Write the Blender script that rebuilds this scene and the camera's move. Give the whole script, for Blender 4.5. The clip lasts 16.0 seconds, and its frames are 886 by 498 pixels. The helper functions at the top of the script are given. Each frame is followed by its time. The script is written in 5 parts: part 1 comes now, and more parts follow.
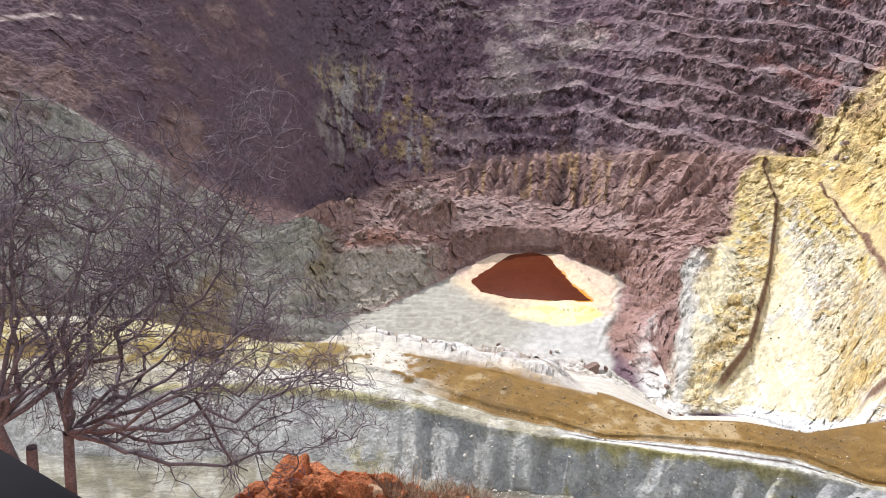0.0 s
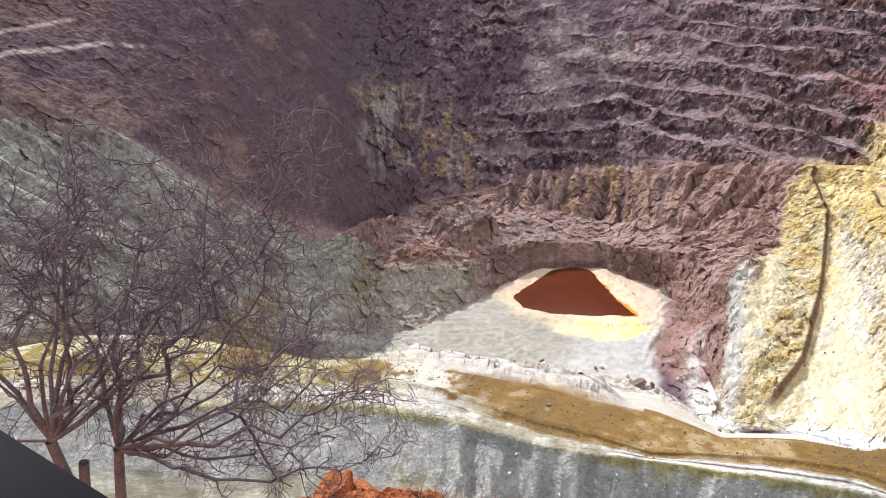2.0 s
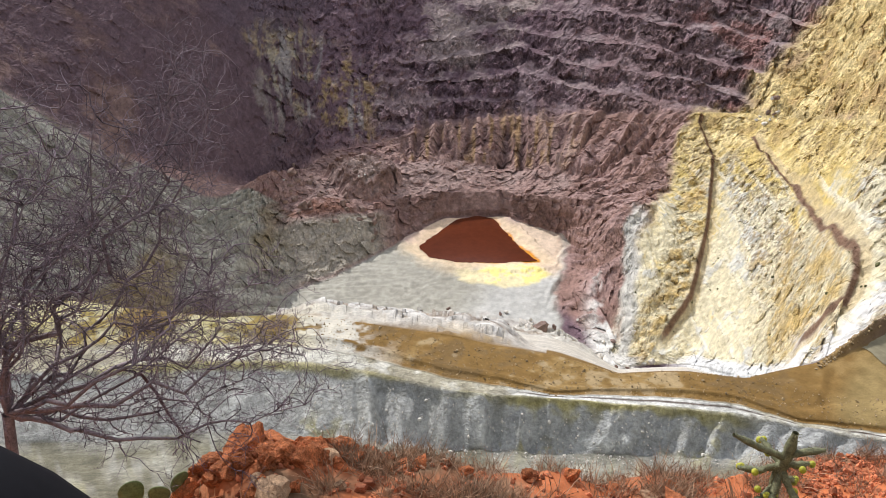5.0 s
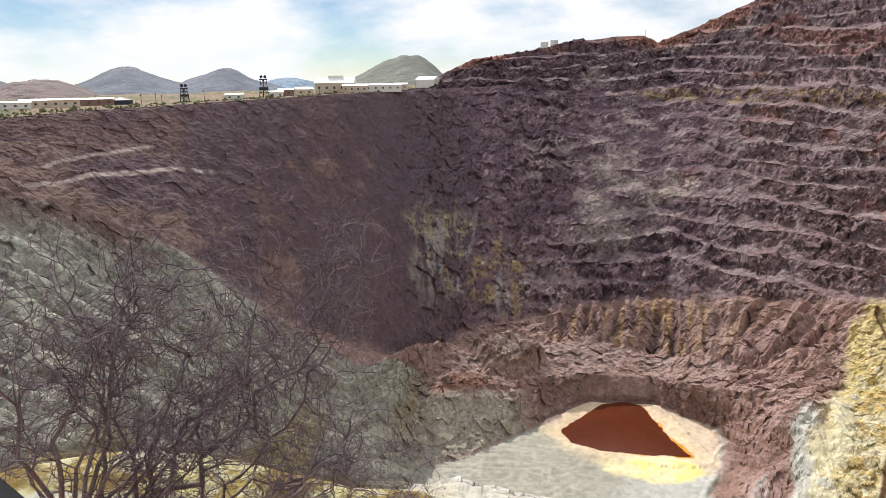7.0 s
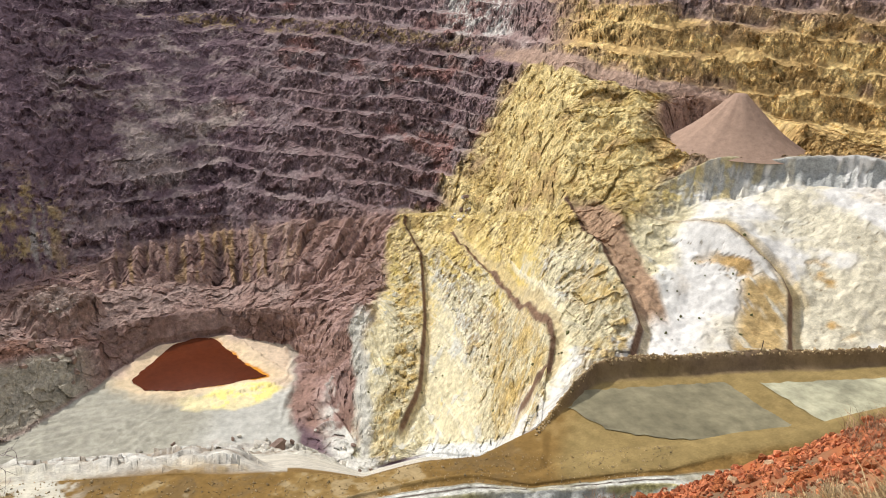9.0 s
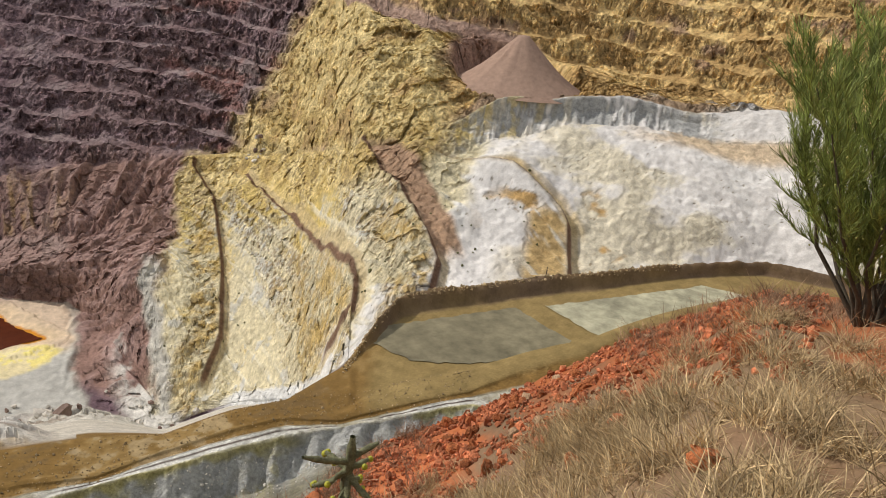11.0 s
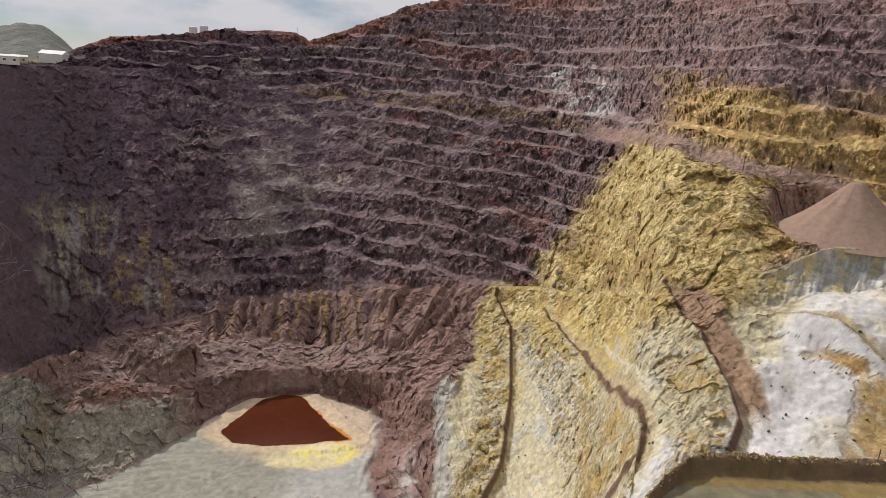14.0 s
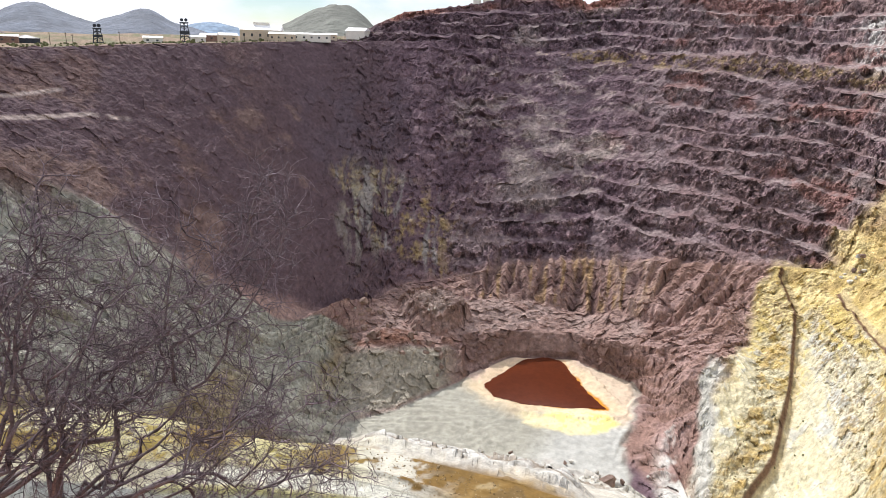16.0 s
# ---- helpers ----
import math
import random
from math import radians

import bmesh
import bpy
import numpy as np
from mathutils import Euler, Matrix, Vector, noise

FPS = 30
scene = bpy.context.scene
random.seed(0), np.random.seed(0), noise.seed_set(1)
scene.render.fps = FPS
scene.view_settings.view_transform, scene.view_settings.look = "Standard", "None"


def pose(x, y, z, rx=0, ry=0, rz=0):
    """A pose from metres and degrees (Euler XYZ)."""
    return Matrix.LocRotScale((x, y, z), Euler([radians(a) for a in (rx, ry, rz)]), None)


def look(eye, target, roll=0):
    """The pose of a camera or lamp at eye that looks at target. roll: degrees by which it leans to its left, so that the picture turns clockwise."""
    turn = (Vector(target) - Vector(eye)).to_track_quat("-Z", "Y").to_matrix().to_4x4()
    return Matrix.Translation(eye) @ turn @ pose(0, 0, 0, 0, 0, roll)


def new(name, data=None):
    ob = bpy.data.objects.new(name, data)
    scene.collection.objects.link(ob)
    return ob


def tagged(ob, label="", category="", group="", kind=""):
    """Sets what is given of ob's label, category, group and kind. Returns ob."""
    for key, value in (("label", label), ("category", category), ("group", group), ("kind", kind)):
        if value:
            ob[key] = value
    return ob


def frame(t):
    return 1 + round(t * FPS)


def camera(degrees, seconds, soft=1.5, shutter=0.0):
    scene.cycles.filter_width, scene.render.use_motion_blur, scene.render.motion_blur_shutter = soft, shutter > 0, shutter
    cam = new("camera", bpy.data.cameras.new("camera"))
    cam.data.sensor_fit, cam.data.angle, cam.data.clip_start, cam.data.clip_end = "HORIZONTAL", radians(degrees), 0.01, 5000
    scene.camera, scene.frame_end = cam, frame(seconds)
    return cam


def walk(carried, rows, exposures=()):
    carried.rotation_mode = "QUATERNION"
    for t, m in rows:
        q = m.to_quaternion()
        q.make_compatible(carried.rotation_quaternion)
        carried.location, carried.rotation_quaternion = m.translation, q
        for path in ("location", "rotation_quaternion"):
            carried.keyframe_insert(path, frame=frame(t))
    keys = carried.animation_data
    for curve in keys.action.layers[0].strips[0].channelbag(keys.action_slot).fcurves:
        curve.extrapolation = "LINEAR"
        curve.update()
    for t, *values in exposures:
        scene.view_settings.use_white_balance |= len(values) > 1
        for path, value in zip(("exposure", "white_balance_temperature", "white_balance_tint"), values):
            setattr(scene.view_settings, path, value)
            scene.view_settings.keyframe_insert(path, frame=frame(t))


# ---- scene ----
cam = camera(64.17, 16.0, soft=0.65)
# seconds, place in metres from the first eye, turn in degrees
ROWS = [
    (0.0, 0.000, 0.000, 0.000, 65.017, -0.552, 0.264),
    (0.5, 0.003, 0.000, -0.003, 65.532, -0.141, 0.556),
    (1.0, 0.005, 0.000, -0.005, 65.754, -0.261, 1.404),
    (1.5, 0.007, 0.000, -0.007, 65.366, 0.632, 3.399),
    (2.0, 0.010, 0.000, -0.010, 66.353, 1.547, 3.000),
    (2.5, 0.018, 0.000, -0.025, 63.071, 1.759, 2.773),
    (3.0, 0.027, 0.000, -0.039, 58.332, 2.598, 1.277),
    (3.2, 0.030, 0.000, -0.045, 57.916, 1.956, 0.742),
    (5.3, 0.000, 0.000, -0.060, 64.895, -0.322, -5.137),
    (5.5, 0.002, 0.000, -0.064, 68.443, -0.306, -5.578),
    (6.0, 0.008, 0.000, -0.072, 71.472, -0.339, -7.936),
    (6.5, 0.014, 0.000, -0.081, 75.729, 2.000, 0.777),
    (7.0, 0.020, 0.000, -0.090, 76.674, 0.902, 7.304),
    (7.5, -0.003, 0.010, -0.080, 75.817, 0.595, 3.191),
    (8.0, -0.027, 0.020, -0.070, 76.292, -0.482, -6.894),
    (8.5, -0.050, 0.030, -0.060, 74.238, -1.476, -18.709),
    (9.0, -0.075, 0.045, -0.045, 71.644, -2.669, -27.721),
    (9.5, -0.100, 0.060, -0.030, 70.116, -4.236, -36.580),
    (10.0, -0.114, 0.067, -0.023, 66.065, -6.007, -43.753),
    (10.2, -0.120, 0.070, -0.020, 65.665, -7.014, -43.699),
    (12.3, -0.120, 0.070, -0.020, 72.405, -2.683, -42.512),
    (12.5, -0.108, 0.063, -0.027, 71.893, -3.159, -40.094),
    (13.0, -0.079, 0.047, -0.043, 72.586, -3.410, -31.520),
    (13.5, -0.050, 0.030, -0.060, 74.736, -4.071, -24.912),
    (14.0, -0.015, 0.015, -0.080, 76.985, -4.155, -19.539),
    (14.5, 0.020, 0.000, -0.100, 74.088, -3.553, -7.439),
    (15.0, 0.025, 0.000, -0.103, 74.987, -4.724, -3.578),
    (15.5, 0.030, 0.000, -0.107, 72.894, -4.498, 0.602),
    (16.0, 0.035, 0.000, -0.110, 73.224, -1.633, 1.936),
]
walk(cam, [(t, pose(x, y, z, a, b, c)) for t, x, y, z, a, b, c in ROWS], exposures=[
    (0.0, 0.16, 6100, 17), (3.0, 0.14, 6200, 17), (5.5, -0.2, 6200, 14), (6.2, -0.17, 6350, 13), (7.0, -0.05, 6500, 11), (8.0, -0.1, 6500, 11), (9.0, -0.2, 6600, 11),
    (10.0, -0.64, 6800, 12), (12.5, -0.68, 6700, 14), (14.0, -0.78, 6600, 15), (15.0, -0.3, 6200, 14), (16.0, 0.06, 6250, 13)])

# world, sun, exposure
SUN_AZ, SUN_EL = -30.0, 38.5
world = bpy.data.worlds.new("sky")
scene.world = world
world.use_nodes = True
wn, wl = world.node_tree.nodes, world.node_tree.links
sky = wn.new("ShaderNodeTexSky")
sky.sky_type, sky.sun_disc = "NISHITA", False
sky.sun_elevation, sky.sun_rotation = radians(SUN_EL), radians(SUN_AZ)
sky.altitude, sky.dust_density, sky.ozone_density = 1600, 0.05, 2.5
way = wn.new("ShaderNodeTexCoord")
flat = wn.new("ShaderNodeMapping")
flat.inputs["Scale"].default_value = (2.6, 2.6, 6.5)
wl.new(way.outputs["Generated"], flat.inputs["Vector"])
puff = wn.new("ShaderNodeTexNoise")
puff.inputs["Scale"].default_value, puff.inputs["Detail"].default_value, puff.inputs["Roughness"].default_value = 1.7, 7.0, 0.55
wl.new(flat.outputs["Vector"], puff.inputs["Vector"])
cover = wn.new("ShaderNodeValToRGB")
cover.color_ramp.elements[0].position, cover.color_ramp.elements[1].position = 0.35, 0.53
wl.new(puff.outputs["Fac"], cover.inputs["Fac"])
cloud = wn.new("ShaderNodeMix")
cloud.data_type = "RGBA"
cloud.inputs["B"].default_value = (12.0, 12.3, 12.8, 1)
wl.new(cover.outputs["Color"], cloud.inputs["Factor"])
wl.new(sky.outputs["Color"], cloud.inputs["A"])
wl.new(cloud.outputs["Result"], wn["Background"].inputs["Color"])
wn["Background"].inputs["Strength"].default_value = 0.085
sun = new("sun", bpy.data.lights.new("sun", "SUN"))
sun.data.energy, sun.data.angle, sun.data.color = 4.75, radians(0.6), (1.0, 0.95, 0.87)
SUN_WAY = Vector((math.cos(radians(SUN_EL)) * math.sin(radians(SUN_AZ)), math.cos(radians(SUN_EL)) * math.cos(radians(SUN_AZ)), math.sin(radians(SUN_EL))))
sun.matrix_world = look((0, 0, 300), Vector((0, 0, 300)) - SUN_WAY)


# materials
def material(name, colour=(0.5, 0.5, 0.5), rough=0.9, scales=(1.0, 6.0), vary=0.25, bump=0.3, reach=0.05, attribute="", metal=0.0, specular=0.3, shift=0.0, crack_size=0.0):
    """A rough natural surface: a base colour, or a painted attribute, broken up by noise at two sizes (in 1/m), with a bump."""
    m = bpy.data.materials.new(name)
    m.use_nodes = True
    n, l = m.node_tree.nodes, m.node_tree.links
    b = n["Principled BSDF"]
    b.inputs["Roughness"].default_value, b.inputs["Metallic"].default_value = rough, metal
    b.inputs["Specular IOR Level"].default_value = specular
    tex = n.new("ShaderNodeTexCoord")
    if attribute:
        src = n.new("ShaderNodeAttribute")
        src.attribute_name = attribute
        base = src.outputs["Color"]
    else:
        src = n.new("ShaderNodeRGB")
        src.outputs[0].default_value = (*colour, 1)
        base = src.outputs[0]
    heights = []
    for i, s in enumerate(scales):
        g = n.new("ShaderNodeTexNoise")
        g.inputs["Scale"].default_value, g.inputs["Detail"].default_value, g.inputs["Roughness"].default_value = s, 5.0, 0.62
        l.new(tex.outputs["Object"], g.inputs["Vector"])
        r = n.new("ShaderNodeMapRange")
        r.inputs["From Min"].default_value, r.inputs["From Max"].default_value = 0.3, 0.7
        r.inputs["To Min"].default_value, r.inputs["To Max"].default_value = 1 - vary, 1 + vary
        l.new(g.outputs["Fac"], r.inputs["Value"])
        x = n.new("ShaderNodeMix")
        x.data_type, x.blend_type = "RGBA", "MULTIPLY"
        x.inputs["Factor"].default_value = 1.0
        if attribute:
            amount = n.new("ShaderNodeMapRange")
            amount.inputs["To Min"].default_value, amount.inputs["To Max"].default_value = 0.2, 1.0
            l.new(src.outputs["Alpha"], amount.inputs["Value"])
            l.new(amount.outputs["Result"], x.inputs["Factor"])
        l.new(base, x.inputs["A"])
        l.new(r.outputs["Result"], x.inputs["B"])
        base = x.outputs["Result"]
        heights.append(g.outputs["Fac"])
    if crack_size:
        wander = n.new("ShaderNodeTexNoise")
        wander.inputs["Scale"].default_value, wander.inputs["Detail"].default_value = 0.5, 3.0
        l.new(tex.outputs["Object"], wander.inputs["Vector"])
        for s in (crack_size, crack_size * 3.1):
            g = n.new("ShaderNodeTexVoronoi")
            g.inputs["Scale"].default_value = s
            warp_in = n.new("ShaderNodeVectorMath")
            warp_in.operation = "ADD"
            l.new(tex.outputs["Object"], warp_in.inputs[0])
            l.new(wander.outputs["Color"], warp_in.inputs[1])
            l.new(warp_in.outputs["Vector"], g.inputs["Vector"])
            tone = n.new("ShaderNodeSeparateColor")
            l.new(g.outputs["Color"], tone.inputs["Color"])
            k = n.new("ShaderNodeMath")
            k.operation = "MULTIPLY"
            k.inputs[1].default_value = 0.55 * crack_size / s
            l.new(tone.outputs["Red"], k.inputs[0])
            heights.insert(1, k.outputs[0])
            r = n.new("ShaderNodeMapRange")
            r.inputs["To Min"].default_value, r.inputs["To Max"].default_value = 0.7, 1.24
            l.new(tone.outputs["Green"], r.inputs["Value"])
            x = n.new("ShaderNodeMix")
            x.data_type, x.blend_type = "RGBA", "MULTIPLY"
            l.new(src.outputs["Alpha"], x.inputs["Factor"])
            l.new(base, x.inputs["A"])
            l.new(r.outputs["Result"], x.inputs["B"])
            base = x.outputs["Result"]
    if shift:
        info = n.new("ShaderNodeObjectInfo" if shift > 0 else "ShaderNodeNewGeometry")
        h = n.new("ShaderNodeHueSaturation")
        k = n.new("ShaderNodeMapRange")
        k.inputs["To Min"].default_value, k.inputs["To Max"].default_value = 1 - abs(shift), 1 + abs(shift)
        l.new(info.outputs["Random" if shift > 0 else "Random Per Island"], k.inputs["Value"])
        l.new(k.outputs["Result"], h.inputs["Value"])
        l.new(base, h.inputs["Color"])
        base = h.outputs["Color"]
    l.new(base, b.inputs["Base Color"])
    if bump:
        total = heights[0]
        for more in heights[1:]:
            add = n.new("ShaderNodeMath")
            l.new(total, add.inputs[0])
            l.new(more, add.inputs[1])
            total = add.outputs[0]
        bp = n.new("ShaderNodeBump")
        bp.inputs["Strength"].default_value, bp.inputs["Distance"].default_value = bump, reach
        if attribute:
            scale = n.new("ShaderNodeMath")
            scale.operation = "MULTIPLY"
            l.new(total, scale.inputs[0])
            l.new(src.outputs["Alpha"], scale.inputs[1])
            l.new(scale.outputs[0], bp.inputs["Height"])
        else:
            l.new(total, bp.inputs["Height"])
        l.new(bp.outputs["Normal"], b.inputs["Normal"])
    return m


ROCK = material("pit_rock", rough=0.95, scales=(0.35, 1.5), vary=0.42, bump=1.0, reach=1.5, attribute="rock", specular=0.1, crack_size=0.26)
SOIL = material("near_soil", rough=0.95, scales=(2.0, 14.0), vary=0.3, bump=0.8, reach=0.06, attribute="rock", specular=0.15)


# breaklines of the land: bearings, then distances and heights from the eye, in metres
AZ = [-48, -40, -34, -28, -22, -16, -10, -5, 0, 5, 10, 16, 22, 28, 33, 38, 43, 50, 60, 72, 84]
BROW = ((5, 5, 4.9, 4.9, 4.9, 4.9, 4.8, 4.8, 4.8, 4.8, 4.9, 5, 5.2, 5.9, 6.4, 7.4, 8.5, 9.3, 10, 9, 8),
    (-4.95, -4.95, -4.95, -4.9, -4.8, -4.7, -4.65, -4.6, -4.7, -4.8, -5, -5, -5.1, -5.4, -5.7, -6.1, -6.5, -6.4, -5.4, -3.3, -2.7))
TOE = ((151.6, 146.4, 132.9, 123.6, 119.1, 114.8, 110.4, 107, 104.6, 102.7, 102.9, 104, 105.1, 108.4, 111.5, 114.3, 118.1, 126.7, 126.7, 126.7, 126.7),
    (-98, -98, -98, -98, -98, -98, -98, -98, -98, -98, -97.5, -97.8, -96.7, -96.1, -95.3, -91, -90.5, -96, -96, -96, -96))
CREST = ((160.6, 159.6, 147.8, 137.5, 132.5, 127.6, 123.3, 119.5, 115, 111.4, 109.9, 111, 112.1, 115.4, 118.5, 121.3, 125.1, 133.7, 133.7, 133.7, 133.7),
    (-90, -90, -90, -90, -90, -90, -90, -90, -90, -90, -90, -90, -90, -90, -90, -90, -90, -90, -90, -90, -90))
ROAD = ((180.9, 180.9, 169, 157.2, 148.8, 141.2, 135.7, 130.4, 124, 118.8, 116.6, 114, 117.7, 122.2, 125.2, 124.3, 130.2, 139.6, 168, 234.7, 254.6),
    (-91, -91, -91, -91, -91, -91, -91, -91, -91, -91, -91, -91, -91, -91, -91, -91, -91, -91, -91, -91, -91))
TERRACE = ((191.2, 191.2, 186.4, 174.8, 160.4, 149.2, 145.8, 141, 136.5, 133.1, 129.7, 127.9, 124.7, 130.7, 133.9, 147.7, 184.1, 197.1, 223.8, 270.7, 285.2),
    (-92, -92, -92, -92, -92, -92, -92, -92, -92, -92, -92, -92, -92, -92, -92, -92, -92, -92, -92, -92, -92))
FOOT = ((200.6, 208.8, 222.4, 238.7, 257.8, 279.9, 315.4, 308, 303.2, 298.1, 294, 292.4, 273.7, 282.7, 244.1, 198, 205, 210.9, 234.3, 280.2, 294.6),
    (-98, -102, -111.4, -127.5, -150, -175, -199, -199, -199, -199, -199, -199, -199, -196, -170, -125, -104, -100, -98, -97.1, -97))
SHORE = ((208.6, 216.8, 230.4, 246.7, 265.8, 287.9, 336, 350.6, 381.4, 423.9, 429.1, 403.5, 281.7, 290.7, 252.1, 206, 213, 218.9, 242.3, 288.2, 302.6),
    (-96, -100, -109.4, -125.5, -148, -173, -200, -200, -200, -200, -200, -200, -197, -194, -168, -123, -102, -98, -96, -95.1, -95))
LEDGE = ((244.7, 250.8, 260.6, 273.3, 290.9, 315.7, 398, 406.3, 416.6, 434.8, 441, 407, 378.8, 344.9, 300.9, 242, 241, 258.9, 282.8, 312.6, 321.5),
    (-75.6, -78.8, -90, -108.2, -135.1, -161.9, -173.5, -179.3, -184.3, -186.5, -186.4, -174.6, -161.2, -170.9, -148.4, -108.8, -91.7, -86, -81, -80.6, -80.4))
SHELF = ((280.8, 284.9, 290.9, 300, 316.1, 343.4, 408, 453.5, 466, 476.1, 476.9, 440, 412.5, 399.1, 349.7, 277.9, 269.1, 308, 330, 340, 338),
    (-55.3, -57.6, -70.6, -90.8, -122.2, -150.8, -155.6, -173.1, -175.9, -175.4, -183, -170.8, -161.8, -147.7, -128.8, -94.7, -81.3, -66.5, -57.5, -57.5, -56.5))
BASE = ((318, 320, 322.1, 327.5, 342, 372, 415, 470.9, 494.1, 510, 515, 492, 468.9, 455, 400, 315, 298, 325, 345, 355, 350),
    (-34.3, -35.7, -50.7, -72.9, -108.9, -139.3, -170.7, -169.2, -168.2, -160, -156.9, -143.4, -134.2, -123.9, -108.6, -80.1, -70.6, -52.8, -46.8, -44.2, -43.5))
HAUL = ((335, 360, 389, 443.5, 511.3, 591, 683, 721.9, 725.1, 721.6, 708, 668.8, 629.5, 596.6, 524.5, 422, 390, 400, 405, 395, 390),
    (-12.9, -13.5, -13.6, -12.4, -11.1, -10.3, -9.4, -6.3, -2, -5.6, -11.1, -12.2, -14.7, -18.4, -20.8, -20.9, -24.6, -34.4, -48.7, -46.7, -46))
SKY_AZ = [-48, -40, -29, -20, -13, -9, -7, -5, -2, 1, 3, 6, 8, 9, 11, 13, 15, 17, 20, 24, 28, 33, 38, 43, 50, 60, 72, 84]
SKYLINE = ((341, 367, 441, 543, 640, 770, 780, 790, 796, 803, 807, 817, 824, 827, 822, 825, 835, 848, 870, 900, 854, 796, 698, 575, 540, 525, 510, 500),
    (-12.4, -13.0, -11.2, -9.6, -8.0, -5.5, 10.5, 23, 29.2, 35, 39.5, 45.7, 46.1, 38.5, 49, 60.6, 74.6, 89, 102, 113, 110.1, 105.2, 94.1, 78.9, 76, 74, 71.8, 70.4))


def lattice(ix, iy, iz, seed):
    """A fixed random number from 0 to 1 for each whole-numbered place."""
    h = (ix.astype(np.uint32) * np.uint32(374761393)) + (iy.astype(np.uint32) * np.uint32(668265263)) + (iz.astype(np.uint32) * np.uint32(2147483647)) + np.uint32(seed * 974634777 & 0xFFFFFFFF)
    h = (h ^ (h >> np.uint32(13))) * np.uint32(1274126177)
    h = (h ^ (h >> np.uint32(16))) * np.uint32(2246822519)
    return ((h ^ (h >> np.uint32(15))) & np.uint32(0xFFFFFF)).astype(np.float32) / np.float32(16777215.0)


def wave(x, y, z=None, seed=0):
    """Smooth noise from -1 to 1."""
    if z is None:
        fx, fy = np.floor(x), np.floor(y)
        u, v = x - fx, y - fy
        u, v = u * u * (3 - 2 * u), v * v * (3 - 2 * v)
        fx, fy, o = fx.astype(np.int64), fy.astype(np.int64), np.int64(0)
        a, b = lattice(fx, fy, o, seed), lattice(fx + 1, fy, o, seed)
        c, d = lattice(fx, fy + 1, o, seed), lattice(fx + 1, fy + 1, o, seed)
        return ((a + (b - a) * u) * (1 - v) + (c + (d - c) * u) * v) * 2 - 1
    fx, fy, fz = np.floor(x), np.floor(y), np.floor(z)
    u, v, w = x - fx, y - fy, z - fz
    fx, fy, fz = fx.astype(np.int64), fy.astype(np.int64), fz.astype(np.int64)
    u, v, w = u * u * (3 - 2 * u), v * v * (3 - 2 * v), w * w * (3 - 2 * w)
    out = 0.0
    for i in (0, 1):
        for j in (0, 1):
            for k in (0, 1):
                out = out + lattice(fx + i, fy + j, fz + k, seed) * (u if i else 1 - u) * (v if j else 1 - v) * (w if k else 1 - w)
    return out * 2 - 1


def fbm(x, y, z=None, octaves=4, seed=0):
    out, size, total = 0.0, 1.0, 0.0
    for o in range(octaves):
        k = 2.03 ** o
        out = out + size * wave(x * k, y * k, None if z is None else z * k, seed + 11 * o)
        total, size = total + size, size * 0.52
    return out / total


def blocks(x, y, z, seed):
    """Angular, broken rock: in each scattered cell a tilted plane of its own, about -0.7 to 0.7."""
    fx, fy, fz = (np.floor(v).astype(np.int64) for v in (x, y, z))
    best, out = np.full(x.shape, 9.0), np.zeros(x.shape)
    for i in (-1, 0, 1):
        for j in (-1, 0, 1):
            for k in (-1, 0, 1):
                a, b, c = fx + i, fy + j, fz + k
                p, q, r = lattice(a, b, c, seed), lattice(a, b, c, seed + 1), lattice(a, b, c, seed + 2)
                dx, dy, dz = x - a - p, y - b - q, z - c - r
                d = dx * dx + dy * dy + dz * dz
                near = d < best
                best = np.where(near, d, best)
                plane = 0.9 * (lattice(a, b, c, seed + 3) - 0.5) + 1.6 * ((q - 0.5) * dx + (r - 0.5) * dy + (p - 0.5) * dz)
                out = np.where(near, plane, out)
    return out


def ramp(x, a, b):
    """0 below a, 1 above b, smooth between."""
    t = np.clip((x - a) / (b - a), 0, 1)
    return t * t * (3 - 2 * t)


def span(x, a, b, soft):
    return ramp(x, a - soft, a + soft) * (1 - ramp(x, b - soft, b + soft))


def profile(az):
    """Distance and height of every breakline of the land, at bearings az in degrees (0 along +y, clockwise)."""
    a = np.clip(np.where(az > 240, az - 360, az), -48, 84)
    lines = [(0.0, -1.62), (0.9, -1.66)]
    out = [(np.full_like(a, r), np.full_like(a, z)) for r, z in lines]
    brow = [np.interp(a, AZ, v) for v in BROW]
    out.append((brow[0] * 0.56, -1.65 + (brow[1] + 1.65) * 0.66))
    for line in (BROW, TOE, CREST, ROAD, TERRACE, FOOT, SHORE, LEDGE, SHELF, BASE, HAUL):
        out.append(tuple(np.interp(a, AZ, v) for v in line))
    out.append(tuple(np.interp(a, SKY_AZ, v) for v in SKYLINE))
    sky = out[-1]
    out.append((sky[0] + 60, sky[1] * 0.93 - 1.0))
    out.append((np.full_like(a, 1700.0), np.minimum(sky[1] * 0.2, 5.0) - 14.0))
    out.append((np.full_like(a, 4900.0), np.full_like(a, -45.0)))
    return np.array([o[0] for o in out]), np.array([o[1] for o in out])

